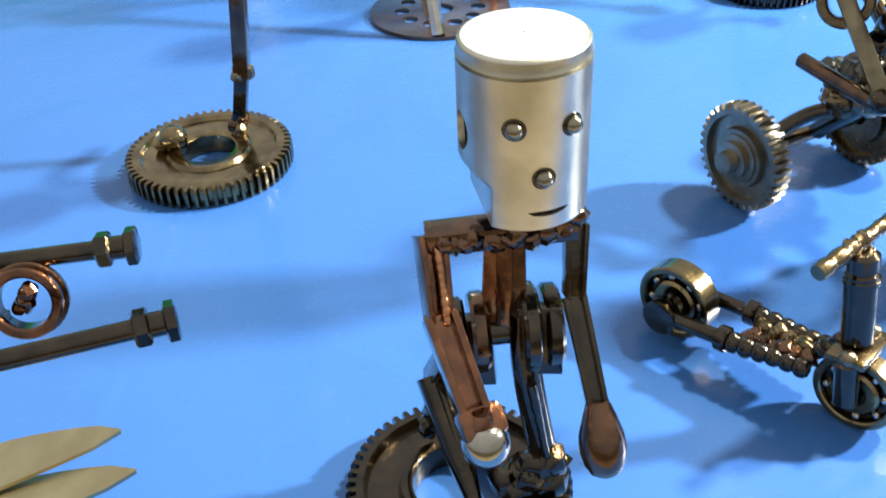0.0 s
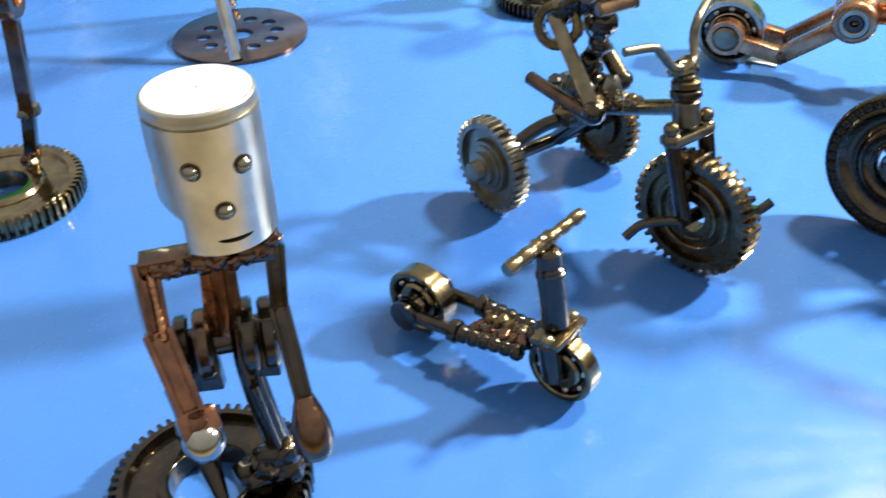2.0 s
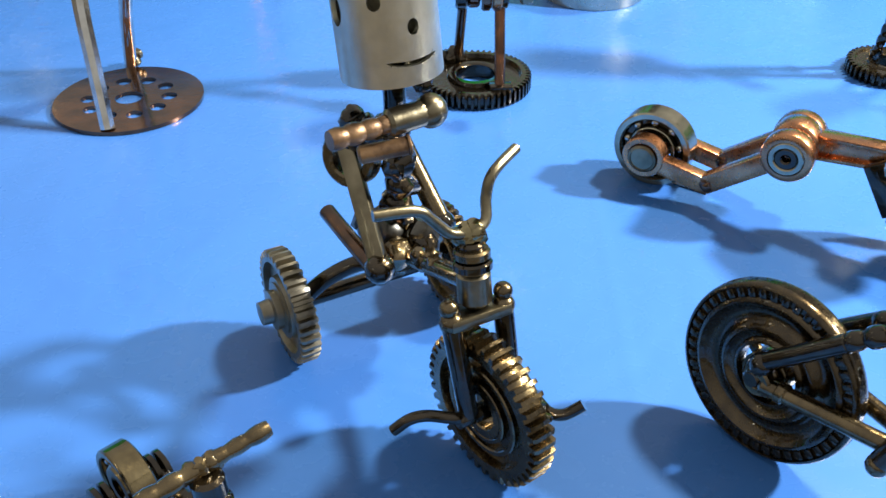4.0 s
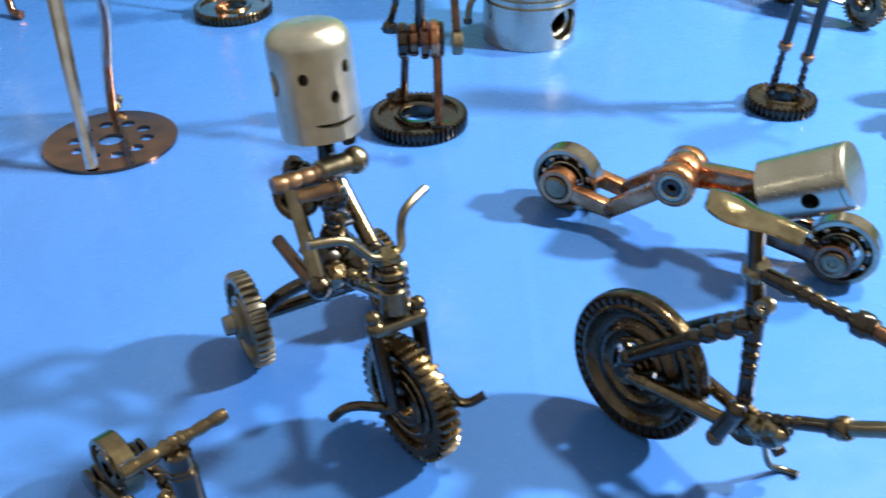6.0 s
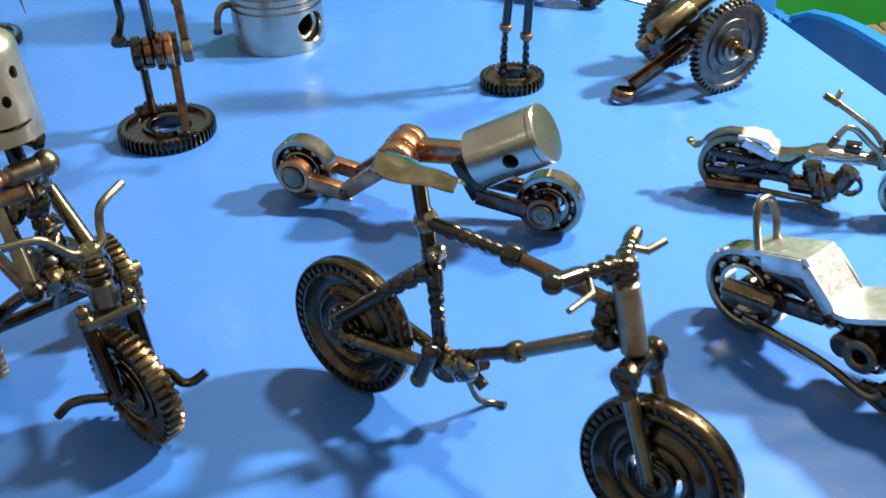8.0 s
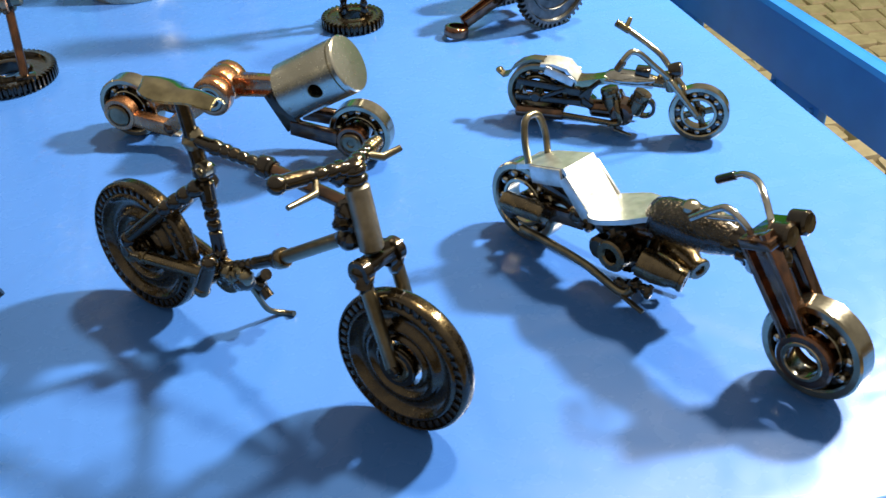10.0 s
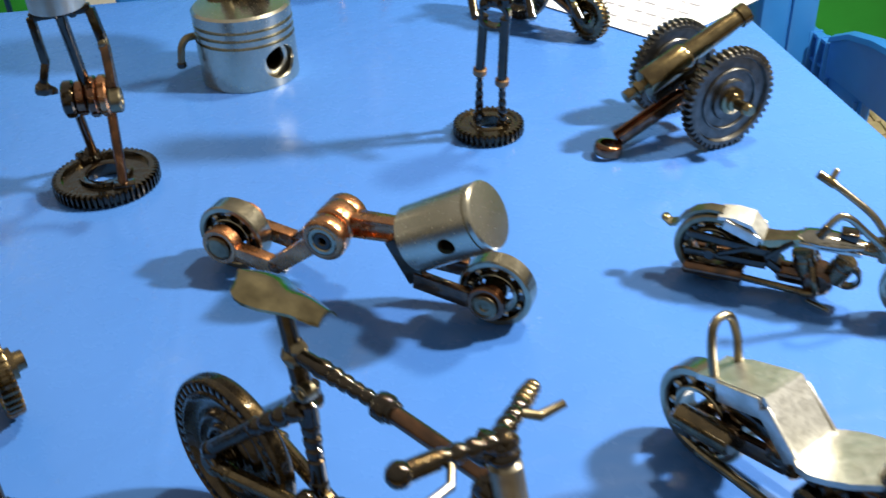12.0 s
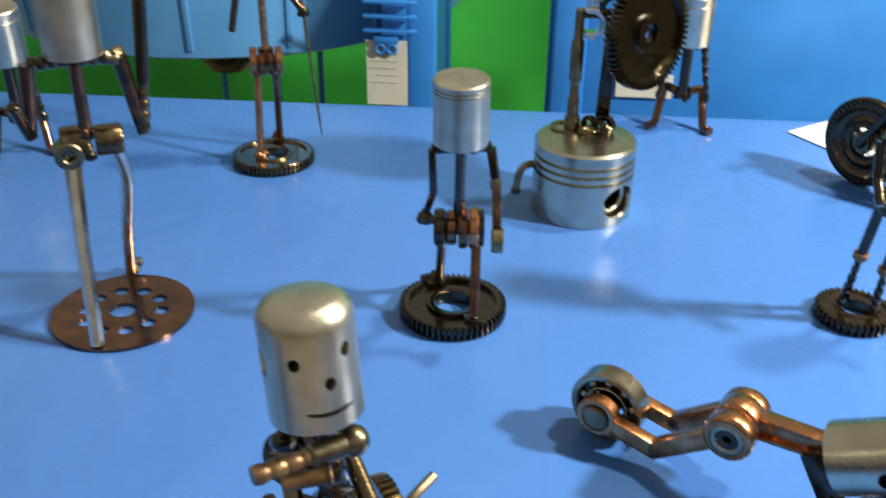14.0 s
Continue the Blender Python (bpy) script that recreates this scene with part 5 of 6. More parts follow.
def chopper():
    t = base("toy_motorcycle", pose(0.6964, 0.4882, 0, 0, 0, -57.3), "long scrap metal chopper with silver sheet seat", "motorcycle", "toy motorcycles")
    bearing(t, axis((-0.0120, 0.0, 0.0268), ACROSS * -1), 0.0268, 0.0130, "ball bearing rear wheel", 0.5, 10)
    bearing(t, axis((0.1850, 0.0, 0.0275), ACROSS * -1), 0.0275, 0.0130, "ball bearing front wheel", 0.55, 10)
    s = Shape()
    sheet(s, [(-0.0130, 0.0105, 0.0560), (0.0010, 0.0115, 0.0620), (0.0260, 0.0130, 0.0700), (0.0400, 0.0135, 0.0560), (0.0460, 0.0145, 0.0500), (0.0500, 0.0178, 0.0505), (0.0570, 0.0200, 0.0530), (0.0650, 0.0198, 0.0565), (0.0740, 0.0168, 0.0595), (0.0820, 0.0120, 0.0625), (0.0870, 0.0085, 0.0640)], 0, 0.0035, SHEET)
    seat = s.part("seat", t, "bent silver aluminium sheet seat", 25)
    for k in (-1, 1):
        s = Shape().bar((0.0005, k * 0.0120, 0.0555), (0.0255, k * 0.0134, 0.0635), 0.0020, 0.0110, SHEET)
        s.bar((0.0265, k * 0.0136, 0.0640), (0.0460, k * 0.0140, 0.0460), 0.0018, 0.0080, SHEET)
        s.part("side_flange", seat)
    Shape().bend([(-0.0050, -0.0085, 0.0590), (-0.0080, -0.0088, 0.0720), (-0.0110, -0.0060, 0.0830), (-0.0120, 0.0, 0.0855), (-0.0110, 0.0060, 0.0830), (-0.0080, 0.0088, 0.0720), (-0.0050, 0.0085, 0.0590)], 0.0022, STEEL).part("back_hoop", t, "bent steel wire backrest")
    s = Shape().rod((-0.0120, -0.019, 0.0268), (-0.0120, 0.019, 0.0268), 0.0060, BLACK)
    s.bar((-0.0120, -0.0105, 0.0290), (0.0420, -0.0110, 0.0400), 0.0050, 0.0090, BROWN)
    s.bar((-0.0120, 0.0105, 0.0290), (0.0420, 0.0110, 0.0400), 0.0050, 0.0090, BROWN)
    s.bar((0.0060, 0, 0.0480), (0.0500, 0, 0.0430), 0.0180, 0.0080, BLACK)
    s.weld((0.030, -0.010, 0.042), (0.070, -0.009, 0.045), 0.0060, 7, BLACK, 2)
    s.weld((0.045, 0.006, 0.040), (0.080, 0.006, 0.048), 0.0070, 6, BROWN, 5)
    s.rod((0.0400, 0, 0.0370), (0.0860, 0, 0.0490), 0.0065, BROWN)
    s.part("rear_frame", t)
    s = Shape().lathe([(0.0060, -0.004), (0.0105, 0.0), (0.0120, 0.006), (0.0125, 0.020), (0.0118, 0.038), (0.0100, 0.046), (0.0085, 0.050), (0.0060, 0.058)], axis((0.0830, 0, 0.0590), (1, 0, 0.17)), KNURL, 36)
    s.part("tank", t, "black knurled cylinder tank")
    Shape().lathe([(0.0052, -0.002), (0.0052, 0.0012), (0.0036, 0.0030), (0.001, 0.0040)], axis((0.1040, -0.001, 0.0745), (-0.1, 0, 1)), BRIGHT, 18).part("tank_cap", t, "shiny steel tank cap")
    s = Shape().rod((0.1300, 0, 0.0670), (0.1520, 0, 0.0680), 0.0085, BLACK)
    s.weld((0.1330, -0.004, 0.0640), (0.1560, -0.002, 0.0680), 0.0078, 6, BLACK, 8)
    s.box(axis((0.1500, 0, 0.0800), (-0.35, 0, 1), (1, 0, 0)), (0.0180, 0.0320, 0.0060), BROWN, 0.0015)
    s.part("steering_head", t)
    for k in (-1, 1):
        s = Shape()
        if k < 0:
            s.rodeye((0.1470, k * 0.0108, 0.0830), (0.1865, k * 0.0108, 0.0275), 0.0, 0.0155, 0.0165, 0.0080, DCOPPER)
        else:
            s.rodeye((0.1500, k * 0.0104, 0.0800), (0.1865, k * 0.0104, 0.0275), 0.0, 0.0150, 0.0090, 0.0070, BROWN)
        s.part("fork_rod", t, "dark coppered connecting rod")
        s = Shape().ring(axis((0.1860, k * 0.0113, 0.0275), ACROSS), 0.0112, 0.0088, 0.0102, BRIGHT, 36).part("eye_bush", t, "shiny steel bush")
        if k > 0:
            s = Shape().bend([(0.1440, 0.0090, 0.0800), (0.1360, 0.0150, 0.0860), (0.1260, 0.0230, 0.0890), (0.1160, 0.0265, 0.0875), (0.1090, 0.0272, 0.0830)], 0.0019, CHROME)
            s.rod((0.1110, 0.0271, 0.0845), (0.1000, 0.0278, 0.0765), 0.0026, BLACK)
        else:
            s = Shape().bend([(0.1440, -0.0090, 0.0810), (0.1390, -0.0110, 0.0870), (0.1310, -0.0110, 0.0905), (0.1250, -0.0115, 0.0880), (0.1120, -0.0130, 0.0770)], 0.0019, CHROME)
            s.rod((0.1360, -0.0060, 0.0840), (0.1180, -0.0070, 0.0780), 0.0015, CHROME)
        s.part("handlebar", t, "polished bent handlebar")
        Shape().lathe([(0.0030, 0), (0.0066, 0.001), (0.0066, 0.0090), (0.0052, 0.0105), (0.001, 0.0108)], axis((0.1520, 0.006 + k * 0.0080, 0.0810), (1, 0, 0.35)), BLACK, 24).part("headlamp", t)
        # engine side: bored round cap, cylinder and pipes
        s = Shape().ring(axis((0.0680, k * 0.0150, 0.0330), ACROSS), 0.0098, 0.0042, 0.0100, GEAR, 28)
        s.lathe([(0.0085, -0.009), (0.0090, 0), (0.0080, 0.009), (0.0065, 0.012), (0.0065, 0.016), (0.002, 0.0165)], axis((0.0930, k * 0.0110, 0.0340), (0.9, k * -0.25, -0.15)), GEAR, 26)
        s.ring(axis((0.1090, k * 0.0075, 0.0318), (0.9, k * -0.25, -0.15)), 0.0068, 0.0030, 0.0030, GEAR)
        s.part("cylinder", t)
        s = Shape().bend([(-0.0020, k * 0.0165, 0.0175), (0.0200, k * 0.0170, 0.0180), (0.0500, k * 0.0175, 0.0170), (0.0760, k * 0.0170, 0.0110), (0.0830, k * 0.0150, 0.0160)], 0.0026, STEEL)
        s.part("exhaust_pipe", t, "thin polished exhaust pipe")
        s = Shape().rod((-0.0170, k * 0.0165, 0.0310), (0.0170, k * 0.0165, 0.0360), 0.0064, GEAR, 20).part("silencer", t, "dark bronze silencer cylinder")
        Shape().weld((0.0700, k * 0.0140, 0.0120), (0.0900, k * 0.0110, 0.0170), 0.0048, 5, BLACK, 3).bar((0.0780, k * 0.019, 0.0110), (0.0950, k * 0.021, 0.0090), 0.0030, 0.0020, STEEL).part("footrest", t)
    Shape().rod((0.0560, -0.016, 0.0300), (0.0560, 0.016, 0.0300), 0.0075, BLACK).weld((0.0600, 0, 0.0250), (0.0950, 0, 0.0300), 0.0090, 6, BLACK, 4).rod((0.080, 0, 0.030), (0.085, 0, 0.055), 0.006, BLACK).part("engine_block", t)
    return t


# ---- small bright chopper ----
def small_chopper():
    t = base("toy_motorcycle", pose(0.7359, 0.6475, 0, 0, 0, -28.7), "small polished steel chopper with cross-spoked front wheel", "motorcycle", "toy motorcycles")
    bearing(t, axis((0.0, 0.0, 0.0236), ACROSS * -1), 0.0236, 0.0110, "ball bearing rear wheel", 0.5, 10, STEEL)
    w = bearing(t, axis((0.1190, 0.0, 0.0215), ACROSS * -1), 0.0215, 0.0085, "ball bearing front wheel with cross spokes", 0.5, 11)
    s = Shape()
    for a in (20, 110):
        d = V(math.cos(radians(a)), 0, math.sin(radians(a)))
        s.bar(V(0.1190, 0, 0.0215) - d * 0.0115, V(0.1190, 0, 0.0215) + d * 0.0115, 0.0030, 0.0046, GEAR)
    s.nut((0.1190, 0, 0.0215), ACROSS, 0.0048, 0.0090, GEAR, 14)
    s.part("cross_spokes", w)
    s = Shape()
    sheet(s, [(0.0020, 0.0080, 0.0490), (0.0120, 0.0085, 0.0500), (0.0220, 0.0095, 0.0480), (0.0300, 0.0095, 0.0390)], 0, 0.0025, SHEET)
    seat = s.part("seat", t, "bent silver aluminium sheet seat", 25)
    for k in (-1, 1):
        Shape().bar((0.0060, k * 0.0090, 0.0455), (0.0280, k * 0.0100, 0.0380), 0.0016, 0.0070, SHEET).part("side_flange", seat)
    s = Shape()
    sheet(s, [(0.0285, 0.0080, 0.0382), (0.0340, 0.0066, 0.0388), (0.0400, 0.0058, 0.0400), (0.0470, 0.0060, 0.0418), (0.0530, 0.0072, 0.0440)], 0, 0.0050, OLIVE)
    s.part("seat_neck", t, "tarnished brass sheet neck", 25)
    arc = [(0.0255 * math.cos(radians(a)), 0, 0.0236 + 0.0255 * math.sin(radians(a))) for a in (80, 100, 120, 140, 155)]
    s = Shape()
    verts, faces = [], []
    pts = arc + [(-0.0270, 0, 0.0330), (-0.0310, 0, 0.0360)]
    for lay in (0, 0.0018):
        for x, y, z in pts:
            verts += [(x - lay * 0.3, -0.0042, z + lay), (x - lay * 0.3, 0.0042, z + lay)]
    n = len(pts)
    for i in range(n - 1):
        a, k = 2 * i, 2 * n
        faces += [(a, a + 1, a + 3, a + 2), (k + a, k + a + 2, k + a + 3, k + a + 1), (a, a + 2, k + a + 2, k + a), (a + 1, k + a + 1, k + a + 3, a + 3)]
    s.mesh(verts, faces, STEEL)
    s.ball((-0.0310, 0, 0.0370), 0.0030, OLIVE, 1, 1.3, 0.8)
    s.part("rear_mudguard", t, "narrow bent steel mudguard")
    s = Shape().rod((0, -0.013, 0.0236), (0, 0.013, 0.0236), 0.0042, BLACK)
    for k in (-1, 1):
        s.bar((-0.0150, k * 0.0085, 0.0340), (0.0330, k * 0.0085, 0.0310), 0.0026, 0.0052, BLACK)
        s.bar((-0.0160, k * 0.0085, 0.0210), (0.0340, k * 0.0085, 0.0220), 0.0026, 0.0052, BLACK)
        s.bar((0.0050, k * 0.0090, 0.0230), (0.0220, k * 0.0090, 0.0320), 0.0026, 0.0032, BLACK)
        s.bar((0.0330, k * 0.0070, 0.0260), (0.0470, k * 0.0050, 0.0400), 0.0030, 0.0034, BLACK)
    s.bar((0.0320, 0, 0.0250), (0.0420, 0, 0.0180), 0.0150, 0.0050, BLACK)
    s.bar((0.0235, 0, 0.0290), (0.0400, 0, 0.0250), 0.0130, 0.0100, BLACK)
    s.part("rear_frame", t)
    for k in (-1, 1):
        Shape().rod((-0.0150, k * 0.0110, 0.0110), (0.0220, k * 0.0110, 0.0120), 0.0046, BROWN).rod((0.020, k * 0.0110, 0.0115), (0.0620, k * 0.0095, 0.0085), 0.0022, GEAR).part("exhaust_pipe", t)
    s = Shape().lathe([(0.0030, 0), (0.0078, 0.004), (0.0092, 0.013), (0.0084, 0.025), (0.0055, 0.034), (0.0030, 0.038)], axis((0.0490, 0, 0.0425), (1, 0, 0.02), (0, 1, 0)) @ Matrix.Diagonal((1, 0.55, 1, 1)), CHROME, 28)
    s.bar((0.0500, -0.0088, 0.0415), (0.0850, -0.0050, 0.0395), 0.0016, 0.0030, CHROME).bar((0.0500, 0.0088, 0.0415), (0.0850, 0.0050, 0.0395), 0.0016, 0.0030, CHROME)
    tank = s.part("tank", t, "polished steel tank")
    Shape().box(axis((0.0765, 0, 0.0490), (0, 0, 1), (1, 0, 0)), (0.0110, 0.0090, 0.0060), BLACK, 0.0012).part("filler_block", tank, "dark block welded on the tank")
    s = Shape().rod((0.0820, 0, 0.0420), (0.1000, 0, 0.0410), 0.0042, GEAR).weld((0.088, 0, 0.043), (0.099, 0, 0.043), 0.0048, 4, GEAR, 3)
    s.rod((0.0985, 0, 0.0360), (0.0930, 0, 0.0500), 0.0046, STEEL)
    s.part("steering_head", t)
    s = Shape()
    for k in (-1, 1):
        s.rod((0.0950, k * 0.0065, 0.0480), (0.1185, k * 0.0070, 0.0215), 0.0024, BRIGHT)
    s.bar((0.0970, -0.0085, 0.0450), (0.0970, 0.0085, 0.0450), 0.0045, 0.0060, STEEL, (1, 0, 0))
    s.rod((0.1190, -0.008, 0.0215), (0.1190, 0.008, 0.0215), 0.0030, STEEL)
    s.part("fork", t)
    s = Shape().bend([(0.0950, 0.0070, 0.0490), (0.0860, 0.0090, 0.0590), (0.0700, 0.0110, 0.0690), (0.0620, 0.0115, 0.0735)], 0.0022, BRIGHT)
    s.rod((0.0630, 0.0115, 0.0730), (0.0520, 0.0120, 0.0785), 0.0028, GEAR).rod((0.0600, 0.0115, 0.0755), (0.0620, 0.0150, 0.0820), 0.0018, OLIVE)
    s.part("handlebar", t)
    s = Shape().bend([(0.0950, -0.0070, 0.0490), (0.0850, -0.0120, 0.0590), (0.0750, -0.0180, 0.0700), (0.0690, -0.0210, 0.0715), (0.0640, -0.0240, 0.0650)], 0.0022, BRIGHT)
    s.rod((0.0650, -0.0235, 0.0660), (0.0610, -0.0255, 0.0590), 0.0028, GEAR)
    s.part("handlebar", t)
    Shape().lathe([(0.002, 0), (0.0048, 0.001), (0.0056, 0.006), (0.0056, 0.009), (0.0048, 0.010), (0.001, 0.0095)], axis((0.0935, 0, 0.0510), (1, 0, 0.25)), BLACK, 22).part("headlamp", t)
    for u, d in ((0.0570, (-0.28, 0, 1)), (0.0720, (0.42, 0, 1))):
        s = Shape().lathe([(0.004, -0.002), (0.0072, 0), (0.0072, 0.010), (0.0066, 0.0105), (0.0066, 0.013), (0.0070, 0.0135), (0.0066, 0.016), (0.002, 0.0165)], axis((u, 0, 0.0170), d), GEAR, 24)
        s.part("cylinder", t, "dark bronze engine cylinder")
    s = Shape().rod((0.0640, -0.009, 0.0150), (0.0640, 0.009, 0.0150), 0.0090, BROWN, 22).rod((0.0400, 0, 0.0150), (0.064, 0, 0.0150), 0.0068, BROWN)
    s.ring(axis((0.0800, 0.0, 0.0200), ACROSS), 0.0080, 0.0055, 0.006, BLACK)
    for k in (-1, 1):
        s.bend([(0.0600, k * 0.008, 0.0270), (0.0620, k * 0.0125, 0.0200), (0.0640, k * 0.0115, 0.0110), (0.0560, k * 0.0105, 0.0085)], 0.0020, GEAR)
        s.bar((0.0600, k * 0.012, 0.0055), (0.0740, k * 0.016, 0.0040), 0.0030, 0.0018, BRIGHT)
        s.rod((0.0600, k * 0.010, 0.0060), (0.0620, k * 0.006, 0.0120), 0.0018, GEAR)
    s.part("engine_block", t)
    return t


chopper()
small_chopper()


# ---- cannon on gear wheels ----
def cannon():
    t = base("toy_cannon", pose(0.7770, 0.8475, 0, 0, 0, 22.4), "scrap metal cannon with gear wheels and coppered trail", "cannon")
    for k, r in ((-1, 0.0405), (1, 0.0405)):
        c = V(0.004, k * 0.0345, r)
        w = Shape().gear(axis(c, ACROSS * k), r, 0.0095, 46, 0.0060, IRON, 0.08, 0.84, 0.4, 2.6).part("wheel", t, "dark grey gear wheel")
        Shape().ring(axis(c, ACROSS * k), r * 0.62, r * 0.56, 0.0070, IRON, 40).part("rib_ring", w)
        s = Shape().lathe([(0.0105, 0.0), (0.0105, 0.0045), (0.0072, 0.0055), (0.0072, 0.0085), (0.0046, 0.0095), (0.0038, 0.016), (0.0048, 0.017), (0.0048, 0.023), (0.0036, 0.025), (0.001, 0.025)], axis(c + V(0, k * 0.002, 0), ACROSS * k), BRASS, 24)
        s.part("hub", w, "brassy stepped hub")
    Shape().rod((0.004, -0.036, 0.0405), (0.004, 0.036, 0.0405), 0.0050, BLACK).part("axle", t)
    a, b = V(-0.0660, 0.0, 0.0440), V(0.0420, 0.0, 0.0900)
    d = (b - a).normalized()
    m = axis(a, d)
    L = (b - a).length
    s = Shape().lathe([(0.0015, -0.001), (0.0050, 0.0), (0.0050, 0.006), (0.0036, 0.0065), (0.0036, 0.009), (0.0062, 0.0095), (0.0062, 0.014), (0.0045, 0.0145), (0.0045, 0.018), (0.0108, 0.0185), (0.0112, 0.020), (0.0112, 0.056), (0.0105, 0.058),
                       (0.0086, 0.060), (0.0080, L - 0.022), (0.0072, L - 0.012), (0.0070, L - 0.008), (0.0088, L - 0.0075), (0.0088, L), (0.0055, L), (0.0050, L - 0.02), (0.001, L - 0.021)], m, BRASS, 32)
    s.part("barrel", t, "bronze stepped barrel")
    s = Shape()
    s.eye(axis((-0.0810, -0.003, 0.0058), (0.12, 0, 1)), 0.0114, 0.0070, 0.0098, DCOPPER, 30)
    s.bar((-0.0715, -0.002, 0.0105), (-0.0040, 0, 0.0360), 0.0088, 0.0050, DCOPPER)
    for k in (-1, 1):
        s.bar((-0.0720, k * 0.0040 - 0.002, 0.0115), (-0.0040, k * 0.0052, 0.0370), 0.0028, 0.0085, DCOPPER)
    s.ring(axis((0.004, 0, 0.0390), ACROSS), 0.0150, 0.0085, 0.0150, BLACK, 30)
    s.part("trail", t, "coppered connecting rod trail")
    Shape().bar((-0.0420, 0.0, 0.0380), (-0.0020, 0.0, 0.0560), 0.0100, 0.0080, BLACK).weld((-0.030, 0, 0.040), (0.0, 0, 0.050), 0.0050, 6, BLACK, 2).part("barrel_mount", t)
    return t


cannon()


# ---- figure on a gear with clasped copper rings for hips ----
def ringed_figure():
    s = Shape()
    a = radians(8.2)
    c = V(0.3138, 0.8195, 0)

    def P(x, z, y=0.0):
        return V(c.x + x * math.cos(a) - y * math.sin(a), c.y + x * math.sin(a) + y * math.cos(a), z)
    X = V(math.cos(a), math.sin(a), 0)
    s.gear(Matrix.Translation(c + V(0, 0, 0.0058)), 0.0405, 0.0110, 54, 0.0140, BLACK, 0.075, 0.82, 0.35, 1.4)
    fl, fr = V(0.2985, 0.8480, 0.0110), V(0.3325, 0.7980, 0.0110)
    s.rod(fl, P(-0.0085, 0.0700), 0.0036, BROWN)
    s.rod(fr, P(0.0165, 0.0700), 0.0038, DCOPPER)
    s.weld(fl - X * 0.010, fl + X * 0.004, 0.0060, 5, BLACK, 4)
    s.box(Matrix.Translation(fr + V(0.001, -0.002, 0)) @ pose(0, 0, 0, 0, 0, 12), (0.016, 0.010, 0.0050), BLACK, 0.001)
    for x, r, w, m in ((-0.0105, 0.0140, 0.0085, BLACK), (-0.0020, 0.0130, 0.0080, DCOPPER), (0.0065, 0.0155, 0.0070, DCOPPER), (0.0140, 0.0155, 0.0070, COPPER), (0.0195, 0.0140, 0.0045, BLACK)):
        s.ring(axis(P(x, 0.0735), X), r, r * 0.45, w, m)
    s.rod(P(-0.014, 0.0735), P(0.022, 0.0735), 0.0058, BLACK)
    s.rod(P(0.0030, 0.080), P(0.0035, 0.1470, -0.026), 0.0040, BLACK)
    s.bar(P(-0.0160, 0.1460, -0.026), P(0.0240, 0.1485, -0.026), 0.0060, 0.0055, BLACK, (0, 0, 1))
    s.weld(P(-0.010, 0.1485, -0.026), P(0.018, 0.1495, -0.026), 0.0045, 7, BLACK, 2)
    s.bar(P(-0.0155, 0.1460, -0.026), P(-0.0145, 0.1120, -0.024), 0.0060, 0.0050, BLACK)
    s.bar(P(-0.0145, 0.1130, -0.024), P(-0.0200, 0.0965, -0.026), 0.0060, 0.0050, BLACK)
    s.lump(P(-0.0205, 0.0950, -0.027), 0.0058, BLACK, 5)
    s.weld(P(-0.0190, 0.0940, -0.026), P(-0.0130, 0.0900, -0.020), 0.0036, 3, BLACK, 3)
    s.bar(P(0.0235, 0.1480, -0.026), P(0.0280, 0.1220, -0.030), 0.0065, 0.0060, BLACK)
    s.bar(P(0.0280, 0.1230, -0.030), P(0.0290, 0.0960, -0.043), 0.0065, 0.0060, BROWN)
    s.weld(P(0.0280, 0.1210, -0.030), P(0.0280, 0.1250, -0.030), 0.0042, 2, STEEL, 1)
    s.ring(axis(P(0.0292, 0.0880, -0.045), X), 0.0090, 0.0035, 0.0080, STEEL)
    s.piston(Matrix.Translation(P(0.0035, 0.1520, -0.026)) @ pose(0, 0, 0, 4, 0, 0), 0.0185, 0.0445, ALU, [(188, 0.019, 0.0040, 0.0040, 0)], 0.17, 0.002, 0, 2)
    s.rod(P(0.0035, 0.146, -0.026), P(0.0035, 0.156, -0.026), 0.007, BLACK)
    return s.thing("metal_figurine", "scrap metal figure with silver piston head on black gear", "figurine", "scrap metal figures")


